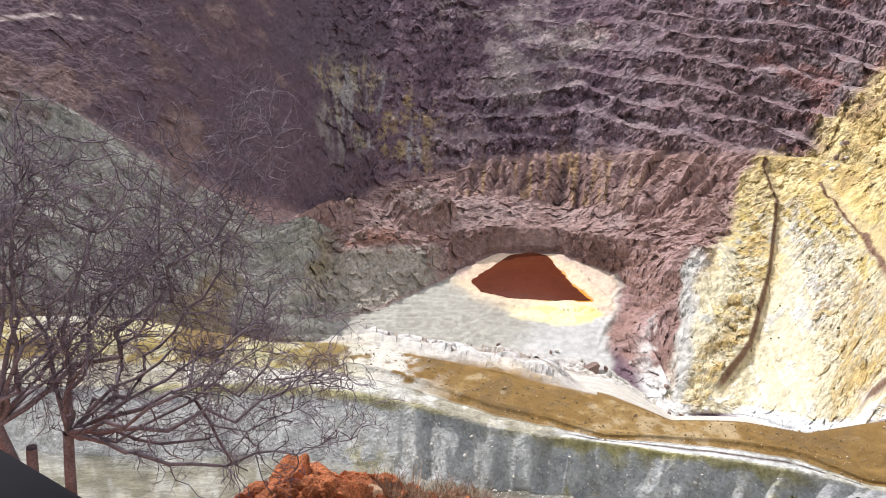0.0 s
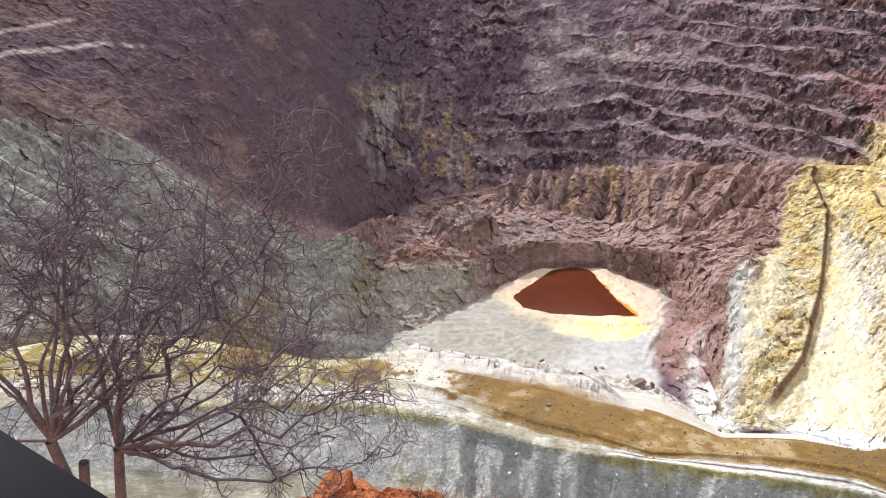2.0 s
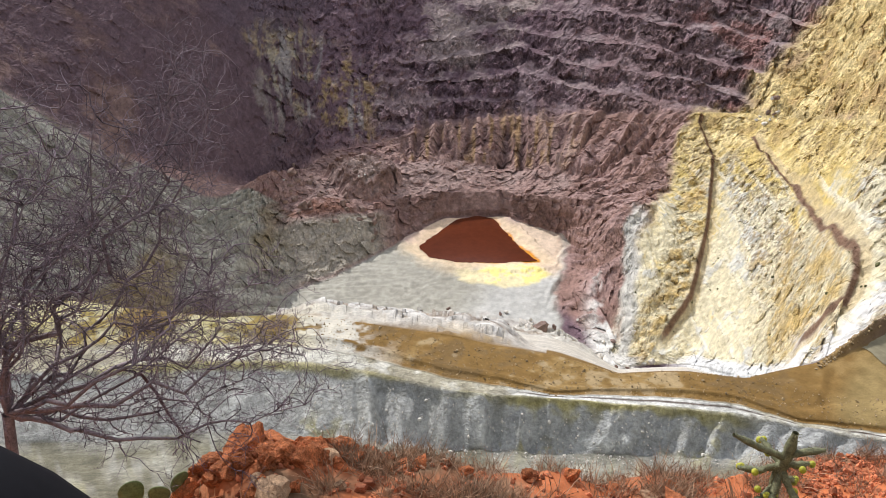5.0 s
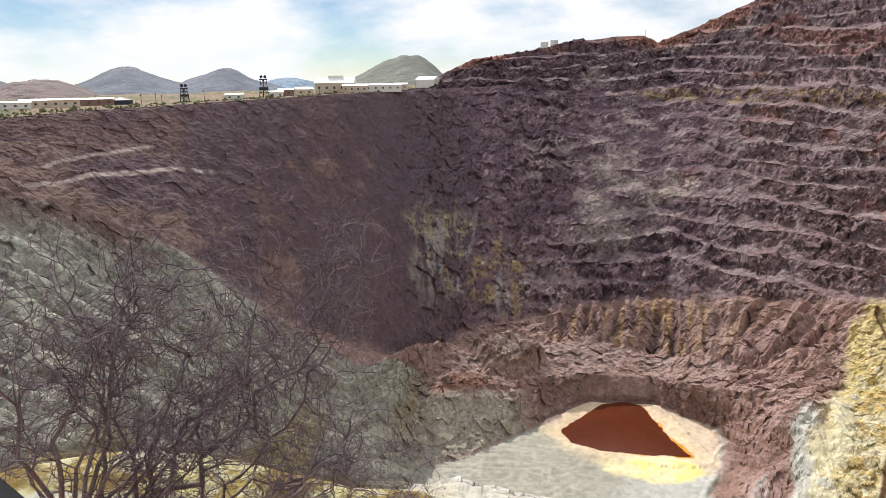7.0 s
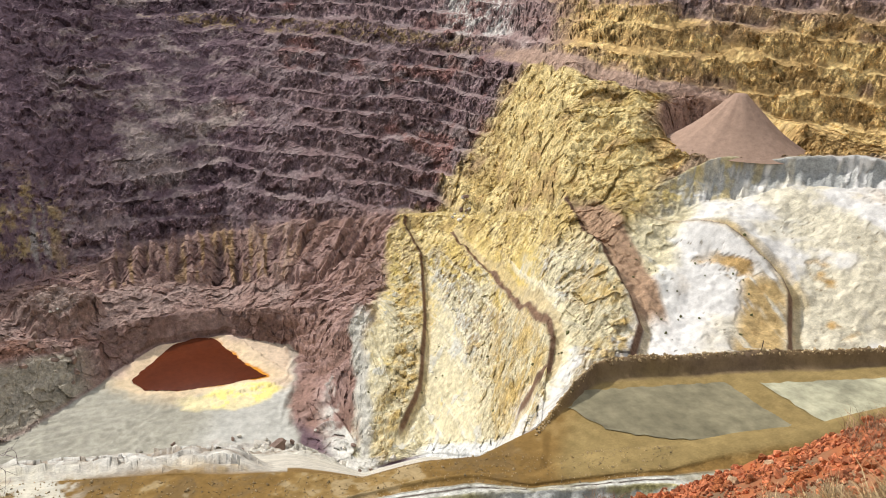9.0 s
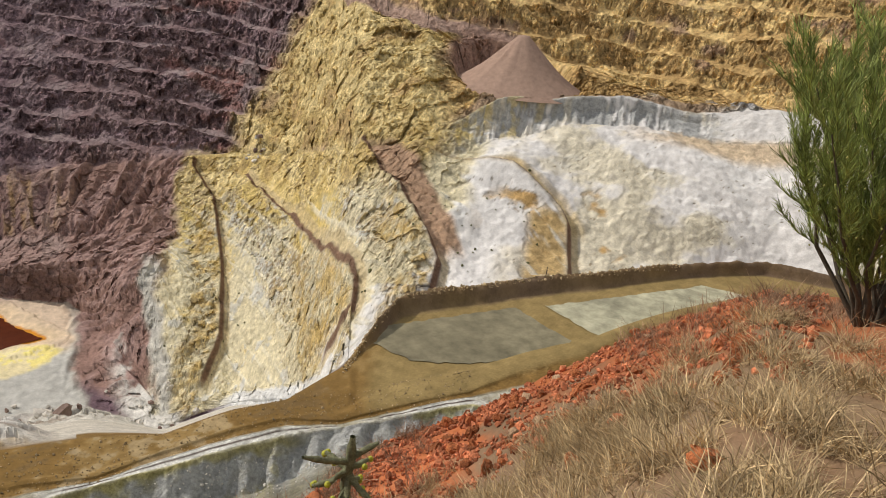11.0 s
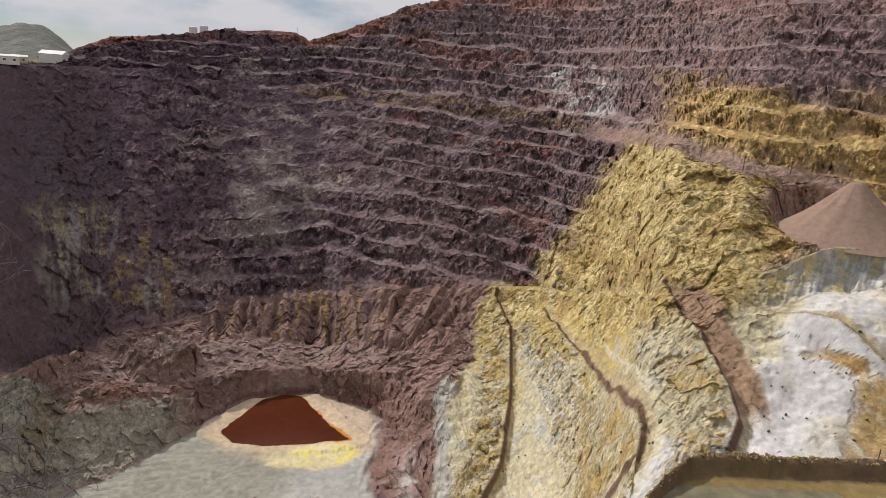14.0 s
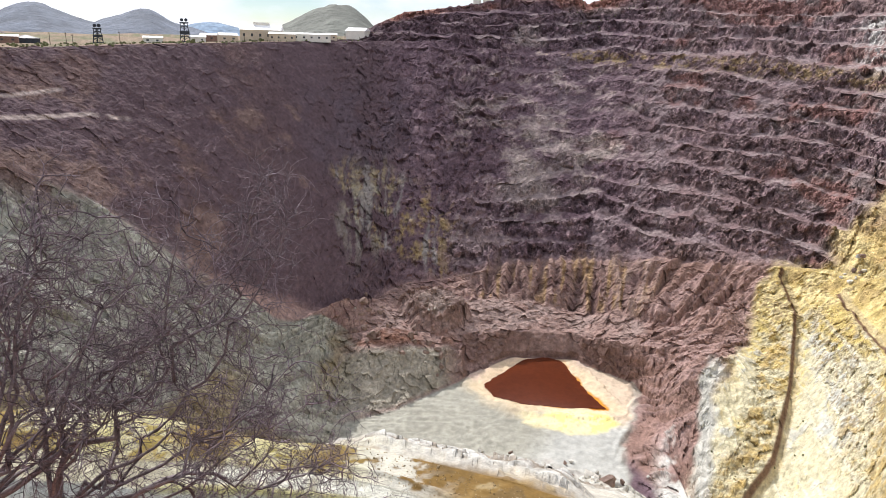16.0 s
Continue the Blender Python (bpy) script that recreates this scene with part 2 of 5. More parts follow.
# the land: a sheet on rings round the lookout, finest where it is looked at
cols = np.concatenate([np.linspace(-45, 82, 1380), np.arange(85, 314, 3.0)])
steps = [3, 10, 34, 34, 40, 16, 44, 60, 76, 62, 60, 80, 190, 108, 6, 12, 8]
rows = np.concatenate([k + np.linspace(0, 1, n, endpoint=False) ** (2.6 if k == 3 else 1) for k, n in enumerate(steps)] + [[float(len(steps))]])
ring_r, ring_z = profile(cols)
soft = np.exp(-0.5 * (np.arange(-8, 9) / 4.0) ** 2)
soft /= soft.sum()
for g in (ring_r, ring_z):
    for k in range(4, 14):
        g[k, 8:1372] = np.convolve(g[k, :1380], soft, "valid")
low = np.minimum(rows.astype(int), len(steps) - 1)
part_of = (rows - low)[:, None]
R = ring_r[low] * (1 - part_of) + ring_r[low + 1] * part_of
Z = ring_z[low] * (1 - part_of) + ring_z[low + 1] * part_of
S = np.repeat(rows[:, None], len(cols), 1)
A = np.repeat(cols[None, :], len(rows), 0)
BACK = ramp(A, 83, 94) * (1 - ramp(A, 284, 313))          # behind the lookout the hillside stays near its own level
Z = Z * (1 - BACK * ramp(S, 0.9, 1.3)) + BACK * ramp(S, 0.9, 1.3) * (-1.7 + 0.1 * np.minimum(R, 900))
X, Y = R * np.sin(np.radians(A)), R * np.cos(np.radians(A))
ARC = np.radians(A) * R
LANE = np.radians(A) * 450      # for marks that run straight downhill


def to_line(points, low_s, high_s):
    """Signed plan distance to a polyline (left of its way: minus) and the share of the way along it, for the land between two breaklines."""
    best, side, along = np.full(X.shape, 1e4), np.ones(X.shape), np.zeros(X.shape)
    pick = (rows >= low_s) & (rows <= high_s)
    px, py = X[pick], Y[pick]
    b, sd, al = np.full(px.shape, 1e4), np.ones(px.shape), np.zeros(px.shape)
    n = len(points) - 1
    for i in range(n):
        (x0, y0), (x1, y1) = points[i], points[i + 1]
        dx, dy = x1 - x0, y1 - y0
        t = np.clip(((px - x0) * dx + (py - y0) * dy) / (dx * dx + dy * dy), 0, 1)
        d = np.hypot(px - x0 - t * dx, py - y0 - t * dy)
        near = d < b
        b = np.where(near, d, b)
        sd = np.where(near, np.sign((px - x0) * dy - (py - y0) * dx), sd)
        al = np.where(near, (i + t) / n, al)
    best[pick], side[pick], along[pick] = b, sd, al
    return best * side, along


RAMPS = [
    [(196, 415), (191.5, 408), (187, 373), (167, 325), (145, 285), (124, 265)],
    [(206, 370), (204, 363), (189, 291), (163, 224), (146, 184), (138, 174), (134, 184)],
    [(196, 248), (194, 241), (179, 204), (168, 173), (161, 158), (149, 148)],
    [(193, 217), (205, 195), (218, 176), (222, 156), (219, 146), (210, 138), (196, 127), (190, 123)],
]
LAKE = [(17, 383), (28, 399), (44, 420.5), (59.5, 425.6), (69, 420), (73, 401), (79, 378), (86, 360.5), (62, 359.5), (39, 362), (23, 370)]
ramp_d = [(-d, along) for d, along in (to_line(p, 7.9, 12.4) for p in RAMPS)]

# broad forms
left = 1 - ramp(A, -12, -8)
wall = span(S, 12, 14, 0.04)
n40 = fbm(X / 45, Y / 45, Z / 45, 4, 3)
n40s = fbm(X / 45, Y / 45, Z / 45, 2, 3)
n12 = fbm(X / 13, Y / 13, Z / 13, 4, 7)
n2 = fbm(X / 1.7, Y / 1.7, Z / 1.7, 2, 23)
n4 = fbm(X / 3.6, Y / 3.6, Z / 3.6, 3, 19)

# benches of the pit wall
n120 = fbm(X / 130, Y / 130, Z / 130, 3, 4)
AW = A + 1.6 * n40 + 0.7 * n12 + 0.25 * n4
H = 13.4
wob = 0.62 * wave(ARC / 150, S * 0 + 3.3, None, 5) + 0.26 * wave(ARC / 34, Z / 30, None, 6) + 0.10 * wave(ARC / 11, Z / 14, None, 12) + 0.06 * n4
q = Z / H + wob + 0.3 * wave(Z / 27, Z * 0 + 7.7, None, 8)
warp = wob + 0.3 * wave(Z / 27, Z * 0 + 7.7, None, 8)
lvl = np.floor(q)
u = q - lvl
talus = np.abs(wave(ARC / 13, lvl * 7.31, None, 9)) + 0.5 * np.abs(wave(ARC / 5.5, lvl * 5.1, None, 10))
edge = np.clip(0.22 + 0.42 * talus + 0.14 * n40, 0.12, 0.72)
stepped = lvl + np.where(u < edge, 0.46 * u, 0.46 * edge + (1 - 0.46 * edge) * np.clip((u - edge) / (1 - edge), 0, 1))
hill_l = 29.0 + 6.5 * np.clip(S - 12, 0, 1)              # the yellow hillside widens downward
hill_y = ramp(AW - hill_l, -1.2, 1.2) * (1 - ramp(AW, 45, 48.5)) * (1 - ramp(S, 12.88, 13.02))
chute = np.exp(-((AW + 1.3 * n40 + 0.9 * n12 - np.interp(S, [12, 12.27, 12.6, 12.95], [10.5, 14.1, 15.4, 15.6])) / 0.75) ** 2) + 0.8 * np.exp(-((AW + 1.6 * n40 + 0.9 * n12 - np.interp(S, [12.05, 12.3, 12.6, 12.95], [3.0, 5.2, 6.5, 8.6])) / 0.6) ** 2)
chute = np.clip(chute + 0.7 * np.exp(-((AW + 1.6 * n40 + 0.9 * n12 - np.interp(S, [12.05, 12.5, 12.95], [19.5, 21.0, 23.4])) / 0.5) ** 2), 0, 1)
massive = span(AW, 0, 14.5, 1.5) * span(S + 0.05 * n40, 12.3, 12.97, 0.05)
hold = ramp(AW, -4, 3) * (0.45 + 0.55 * ramp(n40 + 0.5 * n120, -0.4, 0.15)) * (1 - 0.9 * hill_y) * (1 - 0.5 * massive) * (1 - 0.85 * chute) + 0.05
hold = hold * (1 - span(S, 12.88, 13.02, 0.03) * span(A, 31, 52, 2))
hold = np.where(S > 13.04, np.maximum(hold, ramp(AW, -9, -6)), hold) * wall
Z = Z + hold * (H * (stepped - warp) - Z)
riser = hold * (u > edge)
tread = hold * (u < edge)

# rough rock, gullies, streaks
gully_at = span(S, 10.98, 12, 0.1) * span(AW, 1, 22.5, 1.5)
lean_arc = LANE - 26 * (S - 11.5) * ramp(A, 13, 19)
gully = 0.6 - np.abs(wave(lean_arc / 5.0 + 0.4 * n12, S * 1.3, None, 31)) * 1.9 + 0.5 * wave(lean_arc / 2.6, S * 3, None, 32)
bank_g = span(S, 4.05, 4.97, 0.12) * ramp(A, -9, -5)
rib = wave(np.radians(A) * 112 / 2.6 + 0.6 * n12, S * 0.5, None, 35) + 0.3 * wave(np.radians(A) * 112 / 1.1, S * 2, None, 36) - 0.3
flank_top = np.interp(A, [-22, -17, -11.8, -9], [12, 11.7, 10.83, 9.87])     # where the grey flank gives way to the wall's scree
flank = 1 - ramp(S + 0.08 * n12 + 0.05 * n4, flank_top - 0.06, flank_top + 0.06)
streak_at = left * span(S, 8, 12, 0.1) * flank
streak = 0.6 * wave((ARC + 60 * (S - 10)) / 5.0, S * 1.8, None, 41) + 0.5 * wave((ARC + 60 * (S - 10)) / 1.9, S * 3.5, None, 42)
flow = 0.7 * wave((LANE + 46 * S) / 3.2 + 0.8 * n12, S * 0.9, None, 43) + 0.5 * wave((LANE + 46 * S) / 1.4 + 0.4 * n4, S * 2.2, None, 44)
right = ramp(AW - (20.3 + 1.15 * np.clip(S - 8.3, 0, 4)), -0.7, 0.7)
slope_y = right * span(S + 0.09 * n12 + 0.08 * n40, 8.2, 12, 0.05)
corner = span(A, -9, 3, 3) * span(S, 12, 13, 0.06)
crag = 1 - 2 * np.abs(wave(ARC / 14, Z / 60, None, 45))
bank_l = span(S, 9.05, 10.0, 0.06) * span(AW, -11, 15, 1.5)
buttress = 0.5 - np.abs(wave(LANE / 9 + 0.5 * n12, S * 1.5, None, 47)) * 1.8 + 0.4 * wave(LANE / 3, S * 3, None, 48)
purple_at = ramp(AW, 14.6, 15.8) * (1 - right) * span(S, 8.25, 12, 0.1)
ridges = 1 - 2 * np.abs(wave((LANE - 40 * (S - 10)) / 4.2 + 0.4 * n12, S * 2, None, 49))
ledge_at = span(A, 47, 63, 1.5) * span(S, 11.1, 11.82, 0.08)
crumble = np.clip(ramp(n12 + 0.5 * n40 + 0.9 * (S - 11.2), -0.25, 0.35) + sum(span(d, -17, -0.5, 4) * span(al, 0.15, 1.05, 0.1) for d, al in ramp_d), 0, 1) * (1 - 0.75 * ramp(AW, 46, 49))
flutes = ledge_at * np.abs(wave(LANE / 6 + 0.5 * n12, S * 0.4, None, 37)) + 0.5 * ledge_at * np.abs(wave(LANE / 2.3, S, None, 38))
dz = 4.2 * gully * gully_at + 1.7 * rib * bank_g + 2.3 * streak * streak_at + 3.2 * buttress * bank_l * ramp(AW, -2, 1) + 1.5 * ridges * purple_at + 0.5 * flow * slope_y * (1 - 0.5 * crumble) * (1 - 0.9 * ramp(AW, 46, 49)) - 2.6 * flutes
dz = dz + wall * ((2.4 * n12 + 1.0 * n4) * (1 - 0.45 * tread) + 5.0 * n40 * (1 - 0.4 * hold)) * (0.28 + 0.72 * ramp(AW, -9, -2)) + corner * crag * 2.4
rough = np.clip(span(S, 9, 12, 0.15), 0, 1)
broken = np.zeros(X.shape)
hard = (rows >= 11.9) & (rows <= 14.1)
mild = (rows >= 7.0) & (rows < 11.9)
broken[mild] = blocks(X[mild] / 6.5, Y[mild] / 6.5, Z[mild] / 6.5, 59) + 0.35 * (blocks(X[mild] / 2.4, Y[mild] / 2.4, Z[mild] / 2.4, 56)) + 0.3 * n4[mild]
smooth_white = ramp(AW + 1.2 * n12, 46, 49)
push = streak_at * 1.5 * broken + slope_y * (0.3 + 1.5 * crumble) * (1 - 0.8 * smooth_white) * broken + (rough * (1 - right) * 2.2 * (A > -12) + 1.6 * span(S, 7.8, 9.0, 0.05) * span(AW, 15.5, 36, 1.5)) * broken
broken[hard] = blocks(X[hard] / 11, Y[hard] / 11, Z[hard] / 9, 55)
broken[hard] += 0.45 * (blocks(X[hard] / 4.6, Y[hard] / 4.6, Z[hard] / 4.6, 58)) + 0.26 * (blocks(X[hard] / 2.3, Y[hard] / 2.3, Z[hard] / 2.3, 57))
push = push + (riser * (4.4 - 1.4 * ramp(AW, 34, 40)) + tread * 0.8 + chute * wall * 1.5 + hill_y * wall * 2.5 + corner * 3.0 + 0.8 * wall * (1 - ramp(AW, -9, -4))) * broken + wall * (0.5 + 0.7 * riser) * n2 + slope_y * 0.35 * n2 * (1 - smooth_white)
dz = dz + riser * (1.6 * (1 - 2 * np.abs(wave(ARC / 9, Z / 22, None, 51))) + 0.8 * (1 - 2 * np.abs(wave(ARC / 3.2, Z / 8, None, 52))))
dz = dz + rough * (1.5 * n12 + 0.8 * n4) + slope_y * (3.0 * n40 * (1 - smooth_white) + 8.0 * n40s * smooth_white + (0.3 * n4 + 1.3 * n12) * (1 - 0.85 * smooth_white)) + hill_y * wall * 2.6 * n12 + span(S, 9.3, 10.9, 0.2) * (A < 22) * 2.6 * n40
dz = dz + span(S, 4, 7, 0.05) * 0.25 * n4
dz = dz + span(S, 6.9, 7.0, 0.045) * (4.0 + 0.8 * n4) * ramp(A, 38, 42) + span(S, 5.95, 6.15, 0.06) * 0.5

# white knobs before the pit floor, and its skin of dried mud
knob = span(S, 7.8, 8.05 + 0.06 * n40, 0.06) * span(AW, -12, 19, 2)
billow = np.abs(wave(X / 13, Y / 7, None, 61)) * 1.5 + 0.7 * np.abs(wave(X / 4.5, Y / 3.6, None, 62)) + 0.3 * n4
dz = dz + knob * (0.2 + 3.2 * billow)
push = push + knob * 2.5 * broken
crest_at = span(S + 0.04 * n12, 7.06, 7.34, 0.05) * ramp(A, -12, -6) * (1 - ramp(A, 10, 14))
strata = (X * 0.3 + Y * 0.9 + 3 * n12 + 3 * n40) / 3.4
strata = strata - np.floor(strata)
push = push + crest_at * 2.4 * broken
dz = dz + crest_at * (2.8 + 2.6 * np.abs(wave(X / 19, Y / 9, None, 68)) + 1.2 * np.abs(wave(X / 6, Y / 3, None, 69)) + 2.2 * strata)
floor_at = span(S, 8.1, 9.0, 0.05) * span(AW, -10, 15.6, 1.0)
mud = np.abs(wave(X / 7 + 2.5 * wave(X / 25, Y / 25, None, 64), Y / 3.0, None, 63))
dz = dz + floor_at * (0.5 - 0.9 * mud) * 0.7
lake_d, _ = to_line(LAKE + LAKE[:1], 7.9, 10.5)
inside = np.zeros(X.shape, bool)
for (x0, y0), (x1, y1) in zip(LAKE, LAKE[1:] + LAKE[:1]):
    inside ^= ((y0 > Y) != (y1 > Y)) & (X < (x1 - x0) * (Y - y0) / (y1 - y0 + 1e-9) + x0)
lake_d = np.abs(lake_d) * np.where(inside, -1, 1)
lake_d = lake_d + 2.2 * wave(X / 9, Y / 9, None, 66) + 0.9 * wave(X / 3, Y / 3, None, 67)
bed = 1 - ramp(lake_d, 0, 14)
dz = dz * np.where((S > 8) & (S < 10.2) & (A > -10) & (A < 20), 1 - bed, 1)
Z = Z + dz * (1 - BACK)
Z = np.where((S > 8.2) & (S < 9.3) & (A > -8) & (A < 18), np.where(lake_d < 12, -200 + 0.12 * np.clip(lake_d, -6, 12), Z), Z)

# old ramps cut across the yellow slope: a scarp, its shade painted dark, with a track under it
scarp_shade = np.zeros(X.shape)
track = np.zeros(X.shape)
for d, along in ramp_d:
    ends = span(along, 0.03, 0.985, 0.03)
    d = d + 0.5 * wave(X / 9, Y / 9, None, 71)
    Z = Z + np.where(np.abs(d) < 60, (2.9 * np.exp(-np.clip(-d, 0, 60) / 16) * (1 - ramp(d, -0.6, 2.2)) - 0.8 * span(d, 2.2, 6, 1.0)) * ends, 0) * span(S, 8, 12.1, 0.1)
    scarp_shade = np.maximum(scarp_shade, span(d, -0.3, 1.9, 0.5) * ends)
    track = np.maximum(track, span(d, 1.8, 4.6, 0.5) * ends)

# white cliff under the spoil ledge, mound by the pool, cut bank
ledge = span(A, 46, 66, 2)
Z = Z - ledge * 2.5 * span(S, 10.9, 11.82, 0.05) * ramp(S, 10.6, 11.7)
for cx, cy, rad, high in ((-34, 396, 15, 7), (-4, 404, 12, 4), (-52, 380, 14, 6), (-20, 385, 10, 4), (124, 345, 11, 7), (112, 326, 10, 5), (108, 440, 13, 6), (150, 392, 12, 6)):
    d = np.hypot(X - cx, Y - cy) / rad * (1 + 0.3 * n12)
    Z = Z + high * np.exp(-d ** 2)
# a slumped mass with a broken face, beside the pool
slump_d = np.hypot((X + 16) / 25, (Y - 440) / 24) * (1 + 0.22 * n12 + 0.1 * n4)
slump = (1 - ramp(slump_d, 0.72, 1.05)) * (S > 9) * (S < 12)
Z = Z + slump * (10 + 2.2 * broken + 1.5 * n12)
# level stance of the spoil heap
stance = 1 - ramp(np.hypot(X - 276, Y - 228), 27, 36)
Z = np.where((S > 11.9) & (S < 13), Z * (1 - stance) + -52.2 * stance, Z)

# settling ponds on the terrace
in_pond = span(S, 6.2, 6.86, 0.02) * ramp(A, 38.5, 39.5)
dike_d, _ = to_line([(156.5, 116), (155, 100), (154, 80)], 5.9, 7.1)
in_pond = in_pond * ramp(np.abs(dike_d), 3.0, 5.0)
Z = np.where(in_pond > 0.02, Z * (1 - in_pond) + np.minimum(Z, -92.0) * in_pond, Z)

# near ground
close = 1 - ramp(S, 3.0, 3.06)
Z = Z + close * ramp(S, 1.2, 1.9) * (0.22 * fbm(X / 1.3, Y / 1.3, None, 4, 81) + 0.05 * fbm(X / 0.25, Y / 0.25, None, 3, 82))
Z = Z + close * 0.34 * np.exp(-((X + 1.12) / 0.62) ** 2 - ((Y - 4.2) / 0.42) ** 2) * (1 + 0.5 * fbm(X / 0.35, Y / 0.35, None, 3, 83))
Z = Z - 11 * np.sin(np.pi * np.clip(S - 3, 0, 1)) ** 0.8 * (1 - BACK)
plain = ramp(S, 14.6, 15.5)
Z = Z + plain * (1 - BACK) * 10 * fbm(X / 300, Y / 300, None, 3, 85)

# colours of the ground, by what it is made of; some hold painted shade
C = np.zeros((*X.shape, 3))


def paint(colour, mask):
    global C
    m = np.clip(mask, 0, 1)[..., None]
    C = C * (1 - m) + np.array(colour) * m


PURPLE, MAUVE, RUST, OCHRE = (0.165, 0.11, 0.13), (0.265, 0.185, 0.2), (0.31, 0.15, 0.13), (0.44, 0.31, 0.12)
YELLOW, CREAM, WHITE, GREY = (0.62, 0.49, 0.20), (0.67, 0.61, 0.42), (0.68, 0.675, 0.645), (0.42, 0.41, 0.36)
BROWN, PINK, OLIVE, RED = (0.22, 0.134, 0.044), (0.36, 0.245, 0.215), (0.36, 0.32, 0.11), (0.43, 0.14, 0.055)
b40 = fbm(X / 60 + 9, Y / 60, Z / 30, 4, 91)
b10 = fbm(X / 14, Y / 14 + 5, Z / 9, 4, 93)
fine = fbm(X / 2.4, Y / 2.4, Z / 2.4, 3, 95)
veins = wave(LANE / 3.2 + 1.3 * n12, Z / 25, None, 97) + 0.5 * wave(LANE / 1.5 + n4, Z / 14, None, 98)
rills = wave(lean_arc / 2.4 + 0.6 * n12, S * 1.2, None, 99) + 0.6 * wave(lean_arc / 8, S, None, 100)
# wall
paint(PURPLE, S >= 0)
paint((0.27, 0.185, 0.18), wall * ramp(AW, 10, 18) * 0.75)
paint(MAUVE, wall * ramp(b10 + 0.3 * b40 + 0.4 * fine, -0.1, 0.35) * (0.4 + 0.6 * ramp(AW, -4, 2)))
# left end of the wall: dark purple rock, deepened by painted shade
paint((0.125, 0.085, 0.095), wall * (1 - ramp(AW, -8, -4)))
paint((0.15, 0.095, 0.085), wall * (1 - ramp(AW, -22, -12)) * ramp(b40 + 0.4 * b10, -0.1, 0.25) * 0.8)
paint((0.32, 0.26, 0.245), wall * ramp(b40 + 0.3 * b10, 0.05, 0.4) * ramp(AW, -4, 6) * 0.8)
paint(RUST, wall * ramp(b40 - 0.4 * b10, 0.16, 0.38) * ramp(AW, 8, 16) * 0.7)
paint((0.29, 0.23, 0.225), tread * ramp(b10 + 0.5 * fine + 0.4 * b40, -0.3, 0.4) * 0.8)
paint((0.26, 0.21, 0.215), wall * chute * 0.45)
paint((0.40, 0.345, 0.29), wall * massive * ramp(b10 + 0.5 * fine + 0.3 * b40, 0.1, 0.4) * 0.35)
# dark rock patch high in the corner, with shade painted into its colour
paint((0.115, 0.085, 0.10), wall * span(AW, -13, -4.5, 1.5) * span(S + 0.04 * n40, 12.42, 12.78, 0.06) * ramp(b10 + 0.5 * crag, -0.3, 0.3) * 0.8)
ochre_at = ramp(AW + 2 * b10, -10.5, -8.5) * (1 - ramp(AW + 2 * b10, -2.0, 0.6)) * ramp(S - np.interp(A, [-10.5, -6.7, -1], [12.36, 12.13, 11.98]), -0.02, 0.02) * (1 - ramp(S + 0.03 * n12 - np.interp(A, [-10.5, -6.7, 0], [12.46, 12.42, 12.22]), -0.05, 0.05))
paint((0.36, 0.27, 0.12), ochre_at * ramp(0.6 * veins + 1.1 * b10 + 0.9 * fine, 0.0, 0.7) * 0.75)
paint((0.35, 0.33, 0.30), ochre_at * ramp(-veins + b10, 0.2, 0.8) * 0.7)
paint((0.36, 0.34, 0.28), span(S, 12.15, 12.4, 0.1) * span(AW, -9.5, -6, 1.2) * ramp(veins + b10, 0.1, 0.6) * 0.7)
paint((0.31, 0.22, 0.10), span(S + 0.02 * n12, 12.94, 13.03, 0.025) * ramp(AW, 3, 10) * ramp(b10 + fine, -0.1, 0.4) * 0.8)
paint((0.36, 0.18, 0.14), ramp(S, 13.7, 13.95) * (1 - ramp(S, 14.3, 14.9)) * ramp(b40 + 0.25, 0, 0.4) * ramp(A, -9, -5) * 0.9)
paint((0.37, 0.265, 0.245), span(S, 13.0, 14, 0.05) * ramp(AW, 24, 33) * 0.6)
paint((0.58, 0.56, 0.53), span(S, 13.05, 13.35, 0.08) * span(AW, 28, 33, 1.2) * ramp(b10 + fine * 0.8, -0.05, 0.35))
# the yellow country
hill = hill_y * span(S + 0.12 * n40, 11.75, 13.0, 0.1)
paint((0.57, 0.43, 0.18), hill)
paint((0.72, 0.59, 0.30), hill * ramp(b10 + 0.5 * fine + 0.3 * n40, -0.2, 0.25) * 0.9)
paint((0.45, 0.31, 0.17), hill * ramp(-b10 + 0.4 * fine, 0.15, 0.45) * 0.5)
far_y = ramp(AW, 44, 48) * (1 - ramp(S + 0.15 * b40 - 0.012 * (A - 48), 13.25, 13.45)) * ramp(S, 12.02, 12.08)
far_y = np.maximum(far_y, span(AW, 37, 48, 2) * span(S + 0.1 * b10, 13.0, 13.35, 0.06))
paint((0.52, 0.35, 0.15), far_y)
paint((0.72, 0.53, 0.24), far_y * ramp(b10 + 0.6 * fine, -0.1, 0.3))
paint((0.34, 0.22, 0.16), far_y * ramp(-b40 + 0.5 * b10, 0.1, 0.3) * 0.8)
paint((0.42, 0.42, 0.42), ramp(AW, 58, 63) * span(S, 12.0, 12.3, 0.08) * ramp(b10 + 0.4 * fine, -0.1, 0.2))
road = span(S + 0.006 * n12, 12.91, 13.02, 0.012) * span(AW, 32, 52, 1.5)
paint((0.40, 0.28, 0.22), road)
paint((0.34, 0.22, 0.17), span(AW, 44.5, 50, 1.0) * span(S, 12.55, 12.97, 0.1))
